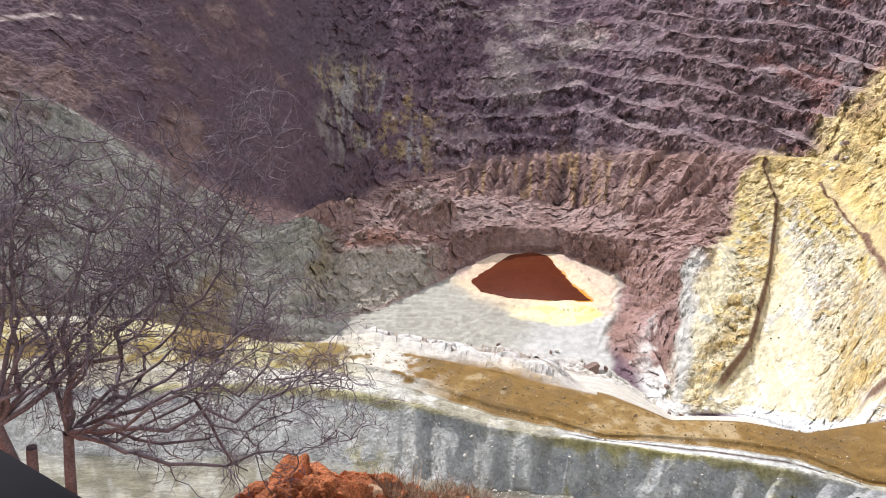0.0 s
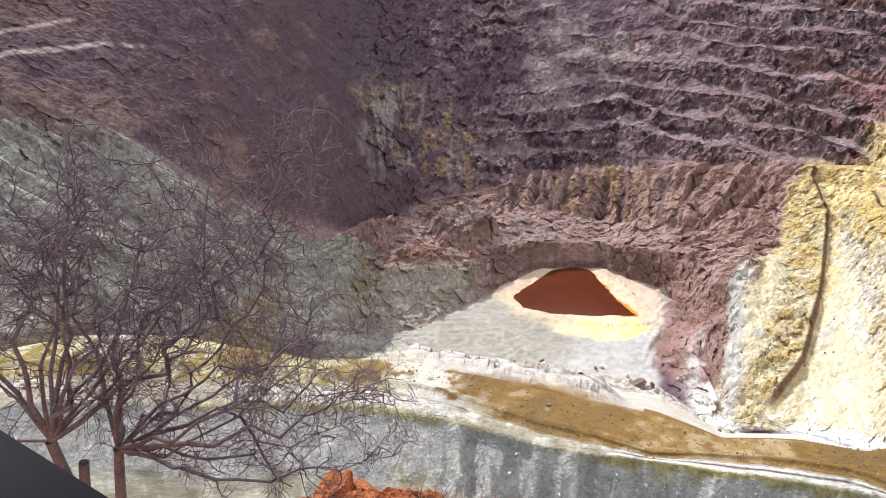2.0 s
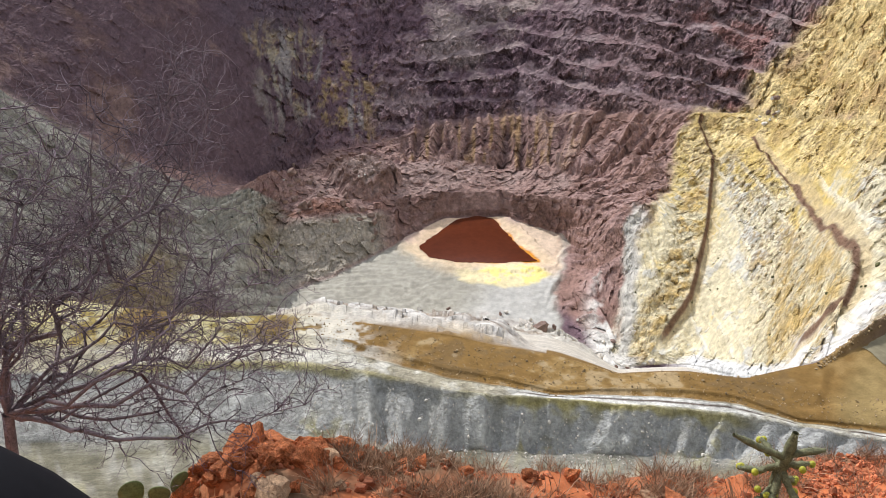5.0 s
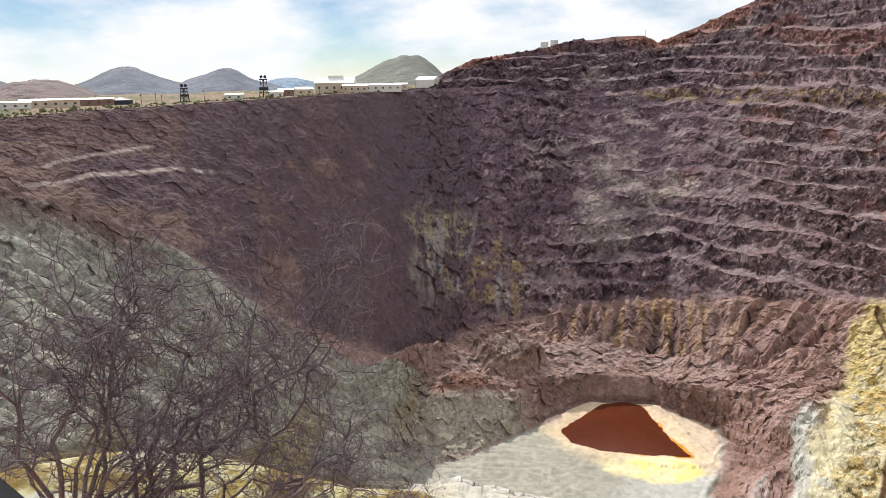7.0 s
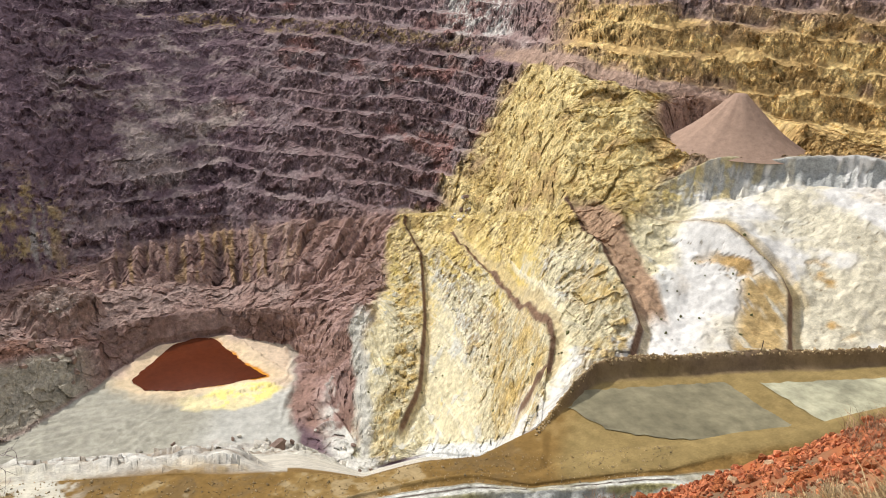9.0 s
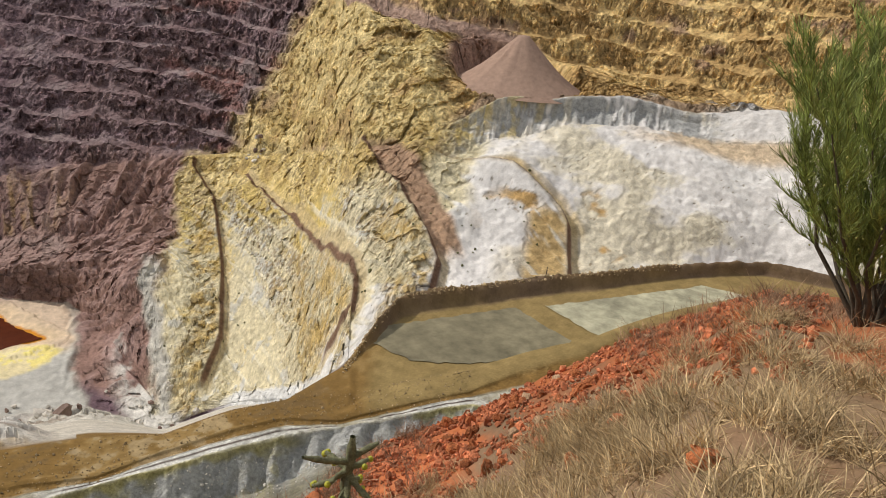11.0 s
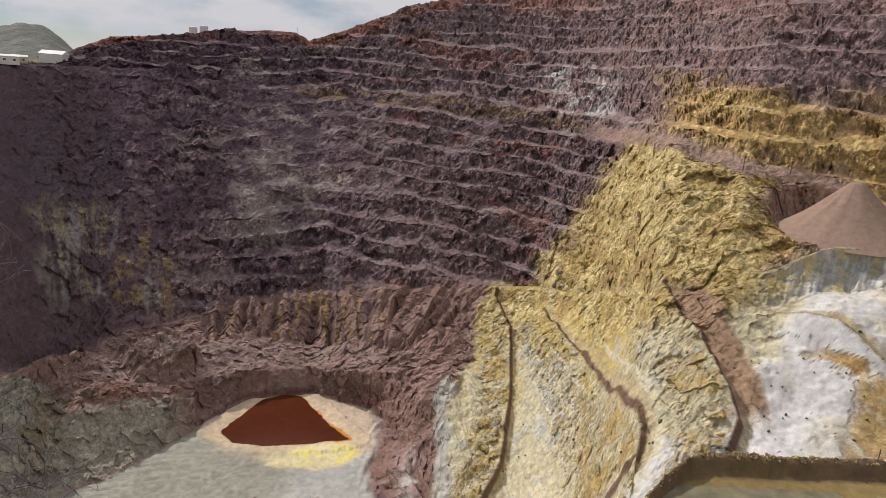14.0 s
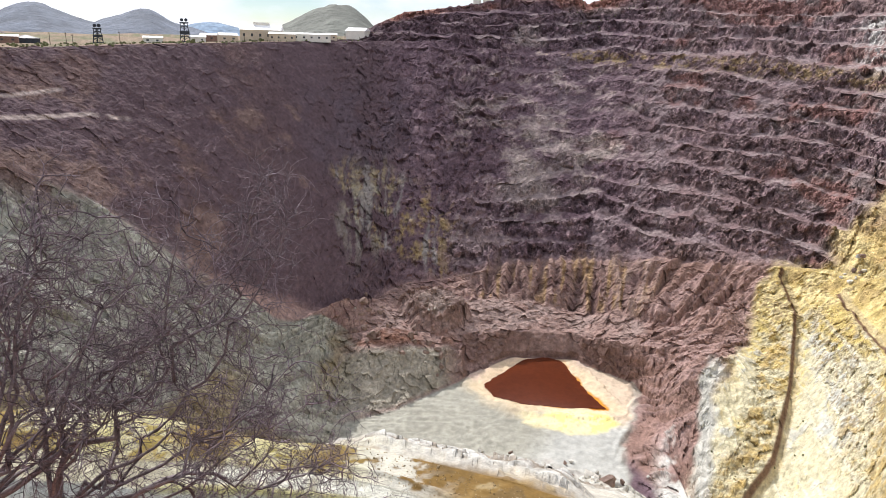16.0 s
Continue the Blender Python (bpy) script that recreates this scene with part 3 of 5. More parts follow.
# inner slopes under the wall
inner = span(S, 9, 12, 0.03)
paint(PINK, inner)
paint((0.235, 0.15, 0.14), inner * ramp(b10 + 0.5 * fine, 0.0, 0.35))
paint((0.40, 0.27, 0.12), gully_at * ramp(rills + 0.4 * fine, 0.1, 0.8) * (1 - 0.7 * ramp(AW, 13, 17)) * 0.65)
# shade painted into the gully beds, light onto their crests
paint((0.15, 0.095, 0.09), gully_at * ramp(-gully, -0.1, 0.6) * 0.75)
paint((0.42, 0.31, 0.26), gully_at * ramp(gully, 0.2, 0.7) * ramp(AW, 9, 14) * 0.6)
# brown slump: sides dark and top pale, with light and shade painted in
paint((0.20, 0.125, 0.10), slump * ramp(slump_d + 0.3 * b10, 0.45, 0.7))
paint((0.40, 0.31, 0.27), slump * (1 - ramp(slump_d + 0.3 * b10, 0.4, 0.6)))
paint((0.19, 0.12, 0.10), bank_l * ramp(AW, -1, 2) * (0.6 + 0.4 * buttress + 0.5 * b10))
paint((0.37, 0.335, 0.275), bank_l * (1 - ramp(AW, -2, 1)) * (1 - ramp(S, 9.6, 9.75)))
paint((0.22, 0.12, 0.09), span(S, 9.72, 10.02, 0.05) * span(AW, -10, 0, 1.2) * ramp(b10 + 0.3, 0, 0.4))
paint((0.38, 0.285, 0.255), span(S, 10.05, 10.9, 0.08) * ramp(AW, -10, -5) * ramp(b10, -0.3, 0.2) * 0.8)
paint((0.285, 0.18, 0.15), ramp(AW, 14.6, 15.8) * (1 - right) * span(S, 8.25, 12, 0.08))
paint((0.40, 0.275, 0.25), purple_at * ramp(ridges + 0.4 * fine, -0.1, 0.8) * 0.8)
paint(CREAM, slope_y)
paint((0.60, 0.47, 0.17), slope_y * ramp(0.8 * b40 + 0.8 * b10 + 0.35 * fine + 0.55 * (S - 10.6) - (AW - 36) / 30, -0.1, 0.45))
paint((0.72, 0.69, 0.56), slope_y * ramp(flow + 0.6 * b10 - 0.5 * b40, 0.1, 0.8) * 0.7)
paint(WHITE, slope_y * ramp(b40 + 0.5 * b10 + 0.25 * flow + (AW - 44) / 12 - 0.5 * (S - 10.2), 0.15, 0.5))
paint((0.52, 0.53, 0.50), slope_y * ramp(b10 - 0.6 * b40 + 0.5 * broken, 0.34, 0.5) * 0.75 * (1 - ramp(AW, 46, 50)))
paint((0.48, 0.345, 0.12), slope_y * crumble * ramp(0.9 * broken + 0.5 * b10 + 0.4 * fine - (S - 9.6) * 0.25, 0.1, 0.55) * 0.75)
paint((0.70, 0.69, 0.665), slope_y * ramp(AW + 2 * b40 - 1.4 * (S - 10), 46.5, 49.5) * (1 - 0.3 * ramp(b10, 0.1, 0.4)))
paint((0.64, 0.58, 0.43), slope_y * ramp(b40 + 0.4 * b10, 0.2, 0.4) * ramp(AW, 49, 52) * 0.6)
paint((0.52, 0.47, 0.30), slope_y * smooth_white * ramp(b40 + 0.6 * b10 + 0.3 * fine, 0.18, 0.42) * ramp(AW, 52, 56) * 0.35)
paint((0.50, 0.51, 0.50), slope_y * smooth_white * ramp(b10 - 0.5 * b40 + 0.4 * fine, 0.22, 0.45) * 0.35)
paint((0.56, 0.42, 0.25), span(S + 0.05 * n12, 10.75, 11.2, 0.12) * ramp(AW, 58, 64) * ramp(b10 + 0.6, 0, 0.5) * 0.8)
upper = slope_y * ramp(S + 0.35 * n40 + 0.2 * n12, 11.0, 11.6) * (1 - ramp(AW, 44, 48))
paint((0.57, 0.43, 0.17), upper * 0.9)
paint((0.72, 0.60, 0.31), upper * ramp(b10 + 0.5 * fine + 0.3 * n40, -0.2, 0.25))
paint((0.44, 0.32, 0.16), upper * ramp(-b10 + 0.5 * broken, 0.15, 0.5) * 0.5)
speck = fbm(X / 1.1, Y / 1.1, Z / 1.1, 2, 107)
paint((0.28, 0.21, 0.12), slope_y * ramp(speck + 0.45 * b10 + 0.5 * crumble, 0.62, 0.8) * 0.7)
paint((0.52, 0.51, 0.46), span(AW + 0.8 * (S - 9), 21.2, 22.6, 0.4) * span(S, 8.0, 10.0, 0.15))
paint((0.62, 0.61, 0.57), span(S, 7.9, 8.6 + 0.6 * b10 + 0.3 * broken, 0.15) * span(AW, 18.5, 24, 1.0))
paint((0.66, 0.67, 0.66), span(S, 7.3, 8.75 + 0.4 * b10, 0.15) * span(AW, 27, 36.5, 1.5))
paint((0.52, 0.42, 0.24), track * 0.75 * slope_y)
paint((0.50, 0.38, 0.19), span(ramp_d[3][0], -1, 7, 1.5) * span(ramp_d[3][1], 0.0, 0.6, 0.06) * slope_y * (0.7 + 0.5 * b10))
paint((0.50, 0.36, 0.13), sum(span(d, -13, -0.5, 3) * span(al, 0.45, 1.0, 0.1) for d, al in ramp_d[:3]) * slope_y * ramp(b10 + 0.6 * fine, -0.3, 0.2) * 0.7)
paint((0.40, 0.27, 0.18), span(ramp_d[2][0], 1.5, 12, 1.5) * span(ramp_d[2][1], 0.05, 0.75, 0.06) * slope_y)
paint((0.50, 0.36, 0.17), span(ramp_d[3][0], -16, -0.5, 3.0) * span(ramp_d[3][1], 0.45, 1.1, 0.1) * slope_y * ramp(flow + b10, -0.6, 0.1))
# the dark brown along the ramps' steep faces is their shade, painted
paint((0.20, 0.125, 0.085), scarp_shade * (S > 8) * (S < 12.2))
paint((0.50, 0.33, 0.14), span(AW, 50, 62, 2) * span(S, 9.2, 10.2, 0.1) * ramp(b10 - 0.3 * b40, 0.15, 0.35))
paint((0.35, 0.36, 0.35), ledge * span(S, 11.1, 11.93, 0.08) * ramp(b10 + veins * 0.5, -0.45, 0.2))
paint((0.55, 0.45, 0.22), span(A, 46, 53, 1.5) * span(S, 11.0, 11.95, 0.1) * ramp(b10 + 0.4 * veins, 0.0, 0.4) * 0.8)
paint((0.38, 0.28, 0.19), ledge * span(S, 11.95, 12.1, 0.03))
# left flank
paint((0.33, 0.325, 0.28), streak_at)
paint((0.43, 0.43, 0.37), streak_at * ramp(streak + 0.7 * b10 + 0.3 * fine, 0.05, 0.5))
paint((0.20, 0.18, 0.125), streak_at * ramp(-streak + 0.8 * b10, 0.3, 0.8) * 0.8)
paint((0.52, 0.52, 0.45), streak_at * ramp(streak - 0.5 * b10 + 0.4 * b40, 0.45, 0.9) * 0.8)
paint((0.27, 0.19, 0.07), streak_at * ramp(b40 - (S - 9.3) * 0.35, 0.05, 0.35) * 0.6)
paint((0.20, 0.135, 0.12), left * ramp(S, 11.2, 11.9) * ramp(b40 + b10 * 0.6 + (-28 - A) / 40, -0.1, 0.25) * (S < 12.7))
for way_along, wide in (([(-201.7, 255), (-195, 278), (-185, 331), (-170, 402)], 1.1), ([(-205, 274), (-200, 308), (-195, 357)], 0.8)):
    d, along = to_line(way_along, 11.5, 13)
    paint((0.42, 0.34, 0.31), span(d, -wide, wide, 0.6) * ramp(b10 + 1.0 - along, -0.2, 0.2) * (S > 11.9) * (S < 13))
# pit floor
ground_floor = span(S, 8.05, 9.02, 0.03) * span(AW, -11, 15.8, 0.6)
paint((0.37, 0.36, 0.305), ground_floor)
paint((0.31, 0.30, 0.25), ground_floor * ramp(mud, 0.2, 0.5) * 0.6)
paint((0.44, 0.44, 0.41), ground_floor * ramp(X + 0.6 * (330 - Y) + 30 * b40, 38, 60))
halo = 1 - ramp(lake_d + 6 * b10, 3, 17)
paint((0.44, 0.33, 0.30), ground_floor * (1 - ramp(lake_d, 8, 34)) * ramp(Y + 12 * b10, 384, 392))
paint((0.60, 0.48, 0.36), ground_floor * span(AW, 11, 16, 1.0) * ramp(Y, 335, 350))
paint((0.70, 0.55, 0.36), ground_floor * halo * 0.8)
patch = 1 - ramp(np.hypot((X - 70) / 30, (Y - 344) / 15) + 0.45 * b10 + 0.1 * fine, 0.75, 1.0)
paint((0.78, 0.69, 0.42), ground_floor * patch)
paint((0.76, 0.66, 0.20), ground_floor * patch * ramp(b10 + 0.6 * fine, 0.05, 0.3) * 0.8)
paint((0.62, 0.26, 0.03), ground_floor * (1 - ramp(lake_d, 0.2, 1.6)) * ramp(X - 0.6 * (Y - 360), 20, 60))
paint((0.56, 0.545, 0.49), np.maximum(knob, span(S, 7.6, 7.95, 0.12) * span(AW, -12, 30, 2)))
paint((0.64, 0.63, 0.59), span(S + 0.03 * n12, 7.03, 7.5, 0.04) * ramp(A, -12, -6) * (1 - ramp(A, 11, 15)))
# clefts and hollows of the crest rock darkened, as painted shade
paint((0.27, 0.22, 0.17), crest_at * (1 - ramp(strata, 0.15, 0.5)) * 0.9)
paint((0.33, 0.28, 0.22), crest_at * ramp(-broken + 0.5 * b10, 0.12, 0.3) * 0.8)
paint((0.40, 0.27, 0.15), crest_at * ramp(b10 + 0.4 * fine - 0.3 * billow, 0.12, 0.3) * 0.8)
# shade painted in brown into the low parts between the knobs
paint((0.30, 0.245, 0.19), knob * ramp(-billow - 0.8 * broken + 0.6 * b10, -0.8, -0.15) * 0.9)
paint((0.33, 0.19, 0.15), knob * span(AW, 4, 14, 1) * ramp(b40 + b10, 0.15, 0.4) * 0.8)
# terrace, bank and road
paint((0.56, 0.53, 0.46), span(S, 7.0, 7.75, 0.05) * (A < 34) * (1 - crest_at))
paint(BROWN, span(S, 5.55 + 0.15 * b10, np.where(A < 15, 7.03, 7.12), 0.03))
paint((0.27, 0.18, 0.07), span(S, 5.9, 7.05, 0.05) * ramp(b10 + 0.6 * fine, 0, 0.4))
paint((0.27, 0.20, 0.085), span(S, 6.0, 6.9, 0.05) * ramp(AW, 40, 43) * 0.7)
paint((0.52, 0.50, 0.43), span(S, 5.6, 7.1, 0.05) * (1 - ramp(AW, -4, 3)) * ramp(b10 + 0.7 * fine, -0.15, 0.15))
paint((0.15, 0.10, 0.045), span(S, 5.7, 7.05, 0.06) * (1 - ramp(AW, 36, 40)) * ramp(-b10 + 0.8 * fine, 0.15, 0.4) * 0.7)
paint((0.46, 0.41, 0.29), span(S, 5.6, 7.1, 0.05) * (1 - ramp(AW, 36, 40)) * ramp(b10 + 0.8 * fine + 0.5 * n4, 0.28, 0.5) * 0.25)
paint(OLIVE, span(S, 4.6, 7.2, 0.1) * (1 - ramp(A, -12, -6)) * (0.5 + 0.8 * b10))
paint((0.55, 0.54, 0.46), span(S, 4.0, 7.1, 0.1) * (1 - ramp(A, -13, -8)) * ramp(b40 + 0.6 * b10, -0.05, 0.3))
paint((0.42, 0.39, 0.29), span(S, 4.9, 5.62, 0.05))
paint((0.54, 0.53, 0.46), span(S, 4.9, 5.62, 0.05) * ramp(b10 + 0.7 * fine, -0.1, 0.3))
paint((0.38, 0.39, 0.375), span(S, 3.03, 5.0, 0.02))
paint((0.56, 0.56, 0.525), span(S, 3.45, 4.8, 0.12) * (1 - ramp(AW, -8, 16)) * (0.75 + 0.5 * b10))
# light painted onto the bank's rib crests, leaving the hollows darker
paint((0.58, 0.59, 0.555), span(S, 3.1, 5.0, 0.08) * ramp(rib + 0.6 * fine, 0.1, 0.8) * 0.8)
paint(OLIVE, span(S, 3.3, 5.05, 0.1) * ramp(b10 + 0.6 * fine + 0.8 * np.abs(S - 4.5), 0.5, 0.9) * 0.6)
paint((0.64, 0.64, 0.59), span(S, 5.02, 5.55 + 0.15 * b10, 0.06) * ramp(AW, 9, 15) * ramp(b10 + 0.5 * fine, -0.4, 0.1))
crack = span(S + 0.05 * n12, 5.3, 5.42, 0.03) * ramp(AW, 12, 15) * ramp(b10 + fine, -0.3, 0.1)
paint((0.10, 0.075, 0.06), crack)
paint((0.27, 0.20, 0.085), span(S, 6.0, 6.9, 0.05) * ramp(AW, 40, 43) * 0.7)
paint(OLIVE, span(S, 4.9, 5.08, 0.05) * ramp(b10 + 0.3, 0.1, 0.5) * 0.7)
paint((0.15, 0.105, 0.07), span(S + 0.02 * n4, 6.84, 7.15, 0.02) * ramp(A, 38, 42) * (0.8 + 0.5 * b10))
paint((0.20, 0.19, 0.135), span(S + 0.05 * b10, 3.0, 4.0, 0.04))
paint((0.32, 0.31, 0.26), span(S, 3.3, 4.02, 0.04) * ramp(b10 + 0.6 * fine, -0.05, 0.3) * 0.7)
paint((0.25, 0.23, 0.12), span(S, 3.0, 3.3, 0.1) * ramp(0.6 * b10 + fine + 0.5 * n4, -0.15, 0.25) * 0.8)
paint((0.33, 0.31, 0.17), span(S, 3.1, 4.3, 0.2) * ramp(0.8 * b10 + 0.7 * fine, 0.2, 0.5) * 0.6)
paint((0.30, 0.30, 0.27), span(S, 3.1, 4.95, 0.1) * ramp(fine - 0.5 * n4, 0.15, 0.4) * 0.6)
paint((0.20, 0.16, 0.085), span(S + 0.01 * n4, 2.99, 3.04, 0.02))
# near soil, plain
near_c = 1 - ramp(S + 0.004 * n4, 3.002, 3.012)
nb = fbm(X / 0.9, Y / 0.9, None, 4, 101)
paint((0.21, 0.135, 0.08), near_c)
paint(RED, near_c * (1 - 0.5 * (1 - ramp(A, -24, -18))) * ramp(nb + 0.55 * ramp(S, 2.1, 2.8) - 0.2, -0.15, 0.25))
paint((0.24, 0.17, 0.10), near_c * (1 - ramp(S, 1.2, 2.0)))
paint((0.29, 0.20, 0.12), near_c * ramp(A, 52, 64) * (1 - ramp(S + 0.5 * nb, 2.3, 2.7)) * 0.8)
paint((0.27, 0.20, 0.14), ramp(S, 14.02, 14.08))
paint((0.16, 0.16, 0.09), ramp(S, 14.02, 14.1) * ramp(fbm(X / 40, Y / 40, None, 4, 103), 0.0, 0.3))
C *= (1 + 0.3 * fine + 0.12 * b10)[..., None]
C = np.clip(C, 0.01, 0.85)

# broken rock stands out of the faces
push = np.where(lake_d < 14, 0, push) * (1 - BACK)
R = R - push
X, Y, Z = X - push * np.sin(np.radians(A)), Y - push * np.cos(np.radians(A)), Z + 0.5 * push

# one sheet, in pieces that meet edge to edge
n_r, n_c = X.shape
vid = np.arange(n_r * n_c).reshape(n_r, n_c)
V = np.stack([X, Y, Z], -1).reshape(-1, 3)
crags = np.clip(0.26 + 0.16 * span(S, 3.05, 5.6, 0.03) + 0.25 * slope_y * crumble + wall * (0.1 + 0.65 * riser + 0.2 * hill_y) * (0.3 + 0.7 * ramp(AW, -9, -2)) + 0.2 * rough * (1 - right) - 0.33 * slope_y * ramp(C[..., 2], 0.4, 0.6) - 0.38 * ground_floor - 0.2 * span(S, 6, 7, 0.1), 0.05, 1)
VC = np.concatenate([C.reshape(-1, 3), crags.reshape(-1, 1)], 1)
right_id = np.roll(vid, -1, 1)
quads = np.stack([vid[:-1], vid[1:], right_id[1:], right_id[:-1]], -1)
mid_s, mid_a = (S[:-1] + S[1:]) / 2, np.where(A[:-1] > 180, A[:-1] - 360, A[:-1])


def sheet(name, mask, mat, label, category, smooth=None):
    f = quads[mask]
    used, f = np.unique(f, return_inverse=True)
    f = f.reshape(-1, 4)
    me = bpy.data.meshes.new(name)
    me.vertices.add(len(used))
    me.vertices.foreach_set("co", V[used].astype(np.float32).ravel())
    me.loops.add(f.size)
    me.loops.foreach_set("vertex_index", f.ravel().astype(np.int32))
    me.polygons.add(len(f))
    me.polygons.foreach_set("loop_start", np.arange(0, f.size, 4, dtype=np.int32))
    me.polygons.foreach_set("use_smooth", np.ones(len(f), dtype=bool) if smooth is None else smooth[mask])
    me.update(calc_edges=True)
    at = me.attributes.new("rock", "FLOAT_COLOR", "POINT")
    at.data.foreach_set("color", VC[used].astype(np.float32).ravel())
    me.materials.append(mat)
    return tagged(new(name, me), label, category, kind="structure")


back = (A[:-1] > 82) | (S[:-1] < 3.3)
is_floor = (mid_s > 8) & (mid_s < 9.02) & (mid_a > -11) & (mid_a < 17)
is_wall = (mid_s > 12) & (mid_s < 14) & ~back
is_plain = (mid_s > 14) & ~back
is_bench = (mid_s > 3.3) & (mid_s < 7) & ~back
is_slope = ~(back | is_floor | is_wall | is_plain | is_bench)
sheet("ground", back, SOIL, "red gravelly hillside with dry soil at the lookout", "ground")
sheet("terrace", is_bench, ROCK, "brown dirt terrace and grey gullied bank", "terrace")
sheet("pit_floor", is_floor, ROCK, "grey dried mud floor of the pit", "pit floor")
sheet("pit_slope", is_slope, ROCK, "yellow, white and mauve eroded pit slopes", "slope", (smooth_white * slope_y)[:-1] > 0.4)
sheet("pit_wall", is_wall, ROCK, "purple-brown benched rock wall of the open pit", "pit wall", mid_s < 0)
sheet("plain", is_plain, ROCK, "tan scrub plain beyond the pit rim", "plain")


def part(name, bm, mat, parent=None, label=""):
    me = bpy.data.meshes.new(name)
    bm.to_mesh(me)
    bm.free()
    me.materials.append(mat)
    ob = new(name, me)
    ob.parent = parent
    if label:
        ob["label"] = label
    return ob


# the pool
def pool(name, outline, z, mat, label, category, wobble=0.8):
    bm = bmesh.new()
    pts = []
    for i in range(len(outline)):
        a, b = Vector(outline[i]), Vector(outline[(i + 1) % len(outline)])
        k = max(2, int((b - a).length / 1.2))
        for j in range(k):
            p = a.lerp(b, j / k)
            w = noise.noise_vector(Vector((p.x / 3, p.y / 3, z))) * wobble
            pts.append((p.x + w.x, p.y + w.y, z))
    f = bm.faces.new([bm.verts.new(p) for p in pts])
    if f.normal.z < 0:
        f.normal_flip()
    bmesh.ops.triangulate(bm, faces=bm.faces[:])
    return tagged(part(name, bm, mat), label, category, kind="structure")


WATER = material("red_water", (0.10, 0.024, 0.009), rough=0.12, scales=(0.05, 0.3), vary=0.12, bump=0.05, reach=0.02, specular=0.3)
POND = material("pond_water", (0.205, 0.185, 0.12), rough=0.75, scales=(0.05, 0.22), vary=0.3, bump=0.03, reach=0.02, specular=0.15)
pool("water", LAKE, -199.75, WATER, "still rust-red acid water on the pit floor", "water", 1.2)
pool("water", [(104, 121), (113, 126), (131, 121), (152, 114.5), (150.5, 100), (149.5, 88), (136, 92), (117, 100), (106, 109)], -91.8, POND, "murky grey-green settling pond on the terrace", "water", 1.0)
PALE_POND = material("pale_pond", (0.36, 0.35, 0.25), rough=0.8, scales=(0.05, 0.22), vary=0.35, bump=0.03, reach=0.02, specular=0.1)
pool("water", [(161, 110), (190, 100), (222, 90), (228, 77), (205, 80), (178, 84), (159, 87)], -91.8, PALE_POND, "shallow pale green settling pond on the terrace", "water", 1.0)


def ground_at(x, y):
    """Height of the land at a place."""
    a = math.degrees(math.atan2(x, y))
    c = int(np.argmin(np.abs(cols - (a if a > -51 else a + 360))))
    return float(np.interp(math.hypot(x, y), R[:, c], Z[:, c]))


def polar(az, r):
    x, y = r * math.sin(radians(az)), r * math.cos(radians(az))
    return Vector((x, y, ground_at(x, y)))


def empty(name, place, label, category, group=""):
    ob = new(name)
    ob.location = place
    return tagged(ob, label, category, group)


def box(bm, x0, y0, z0, x1, y1, z1):
    v = bmesh.ops.create_cube(bm, size=1)["verts"]
    for p in v:
        p.co = Vector((x0 + (p.co.x + 0.5) * (x1 - x0), y0 + (p.co.y + 0.5) * (y1 - y0), z0 + (p.co.z + 0.5) * (z1 - z0)))
    return v


def box_part(name, mat, parent, size, label=""):
    bm = bmesh.new()
    box(bm, *size)
    return part(name, bm, mat, parent, label)


def tube(verts, faces, path, radii, sides=5):
    """Adds a tapering tube along a path to lists of vertices and faces."""
    start = len(verts)
    for i, p in enumerate(path):
        d = (path[min(i + 1, len(path) - 1)] - path[max(i - 1, 0)]).normalized()
        a = d.orthogonal().normalized()
        b = d.cross(a)
        for k in range(sides):
            t = 2 * math.pi * k / sides
            verts.append(p + (a * math.cos(t) + b * math.sin(t)) * radii[i])
    for i in range(len(path) - 1):
        for k in range(sides):
            o, q = start + i * sides, start + (i + 1) * sides
            faces.append((o + k, o + (k + 1) % sides, q + (k + 1) % sides, q + k))


def lists_part(name, verts, faces, mat, parent=None, label="", smooth=True):
    me = bpy.data.meshes.new(name)
    me.from_pydata([tuple(v) for v in verts], [], faces)
    me.polygons.foreach_set("use_smooth", [smooth] * len(me.polygons))
    me.materials.append(mat)
    ob = new(name, me)
    ob.parent = parent
    if label:
        ob["label"] = label
    return ob


def stone_mesh(name, mat, seed, rough=0.35, flat=0.7, detail=2, bevel=0.0):
    """A broken rock about one metre across."""
    rnd = random.Random(seed)
    bm = bmesh.new()
    bmesh.ops.create_icosphere(bm, subdivisions=detail, radius=0.5)
    cuts = [(Vector((rnd.gauss(0, 1), rnd.gauss(0, 1), rnd.gauss(0, 1))).normalized(), rnd.uniform(0.2, 0.42)) for _ in range(15)]
    off = Vector((rnd.random(), rnd.random(), rnd.random())) * 50
    for v in bm.verts:
        for n, d in cuts:
            over = v.co.dot(n) - d
            if over > 0:
                v.co -= n * over * 0.97
        v.co += v.co.normalized() * (noise.noise(v.co * 3.2 + off) * rough * 0.14 + noise.noise(v.co * 9 + off) * rough * 0.09 + noise.noise(v.co * 22 + off) * rough * 0.04)
        v.co.z *= flat
    me = bpy.data.meshes.new(name)
    bm.to_mesh(me)
    bm.free()
    me.materials.append(mat)
    return me


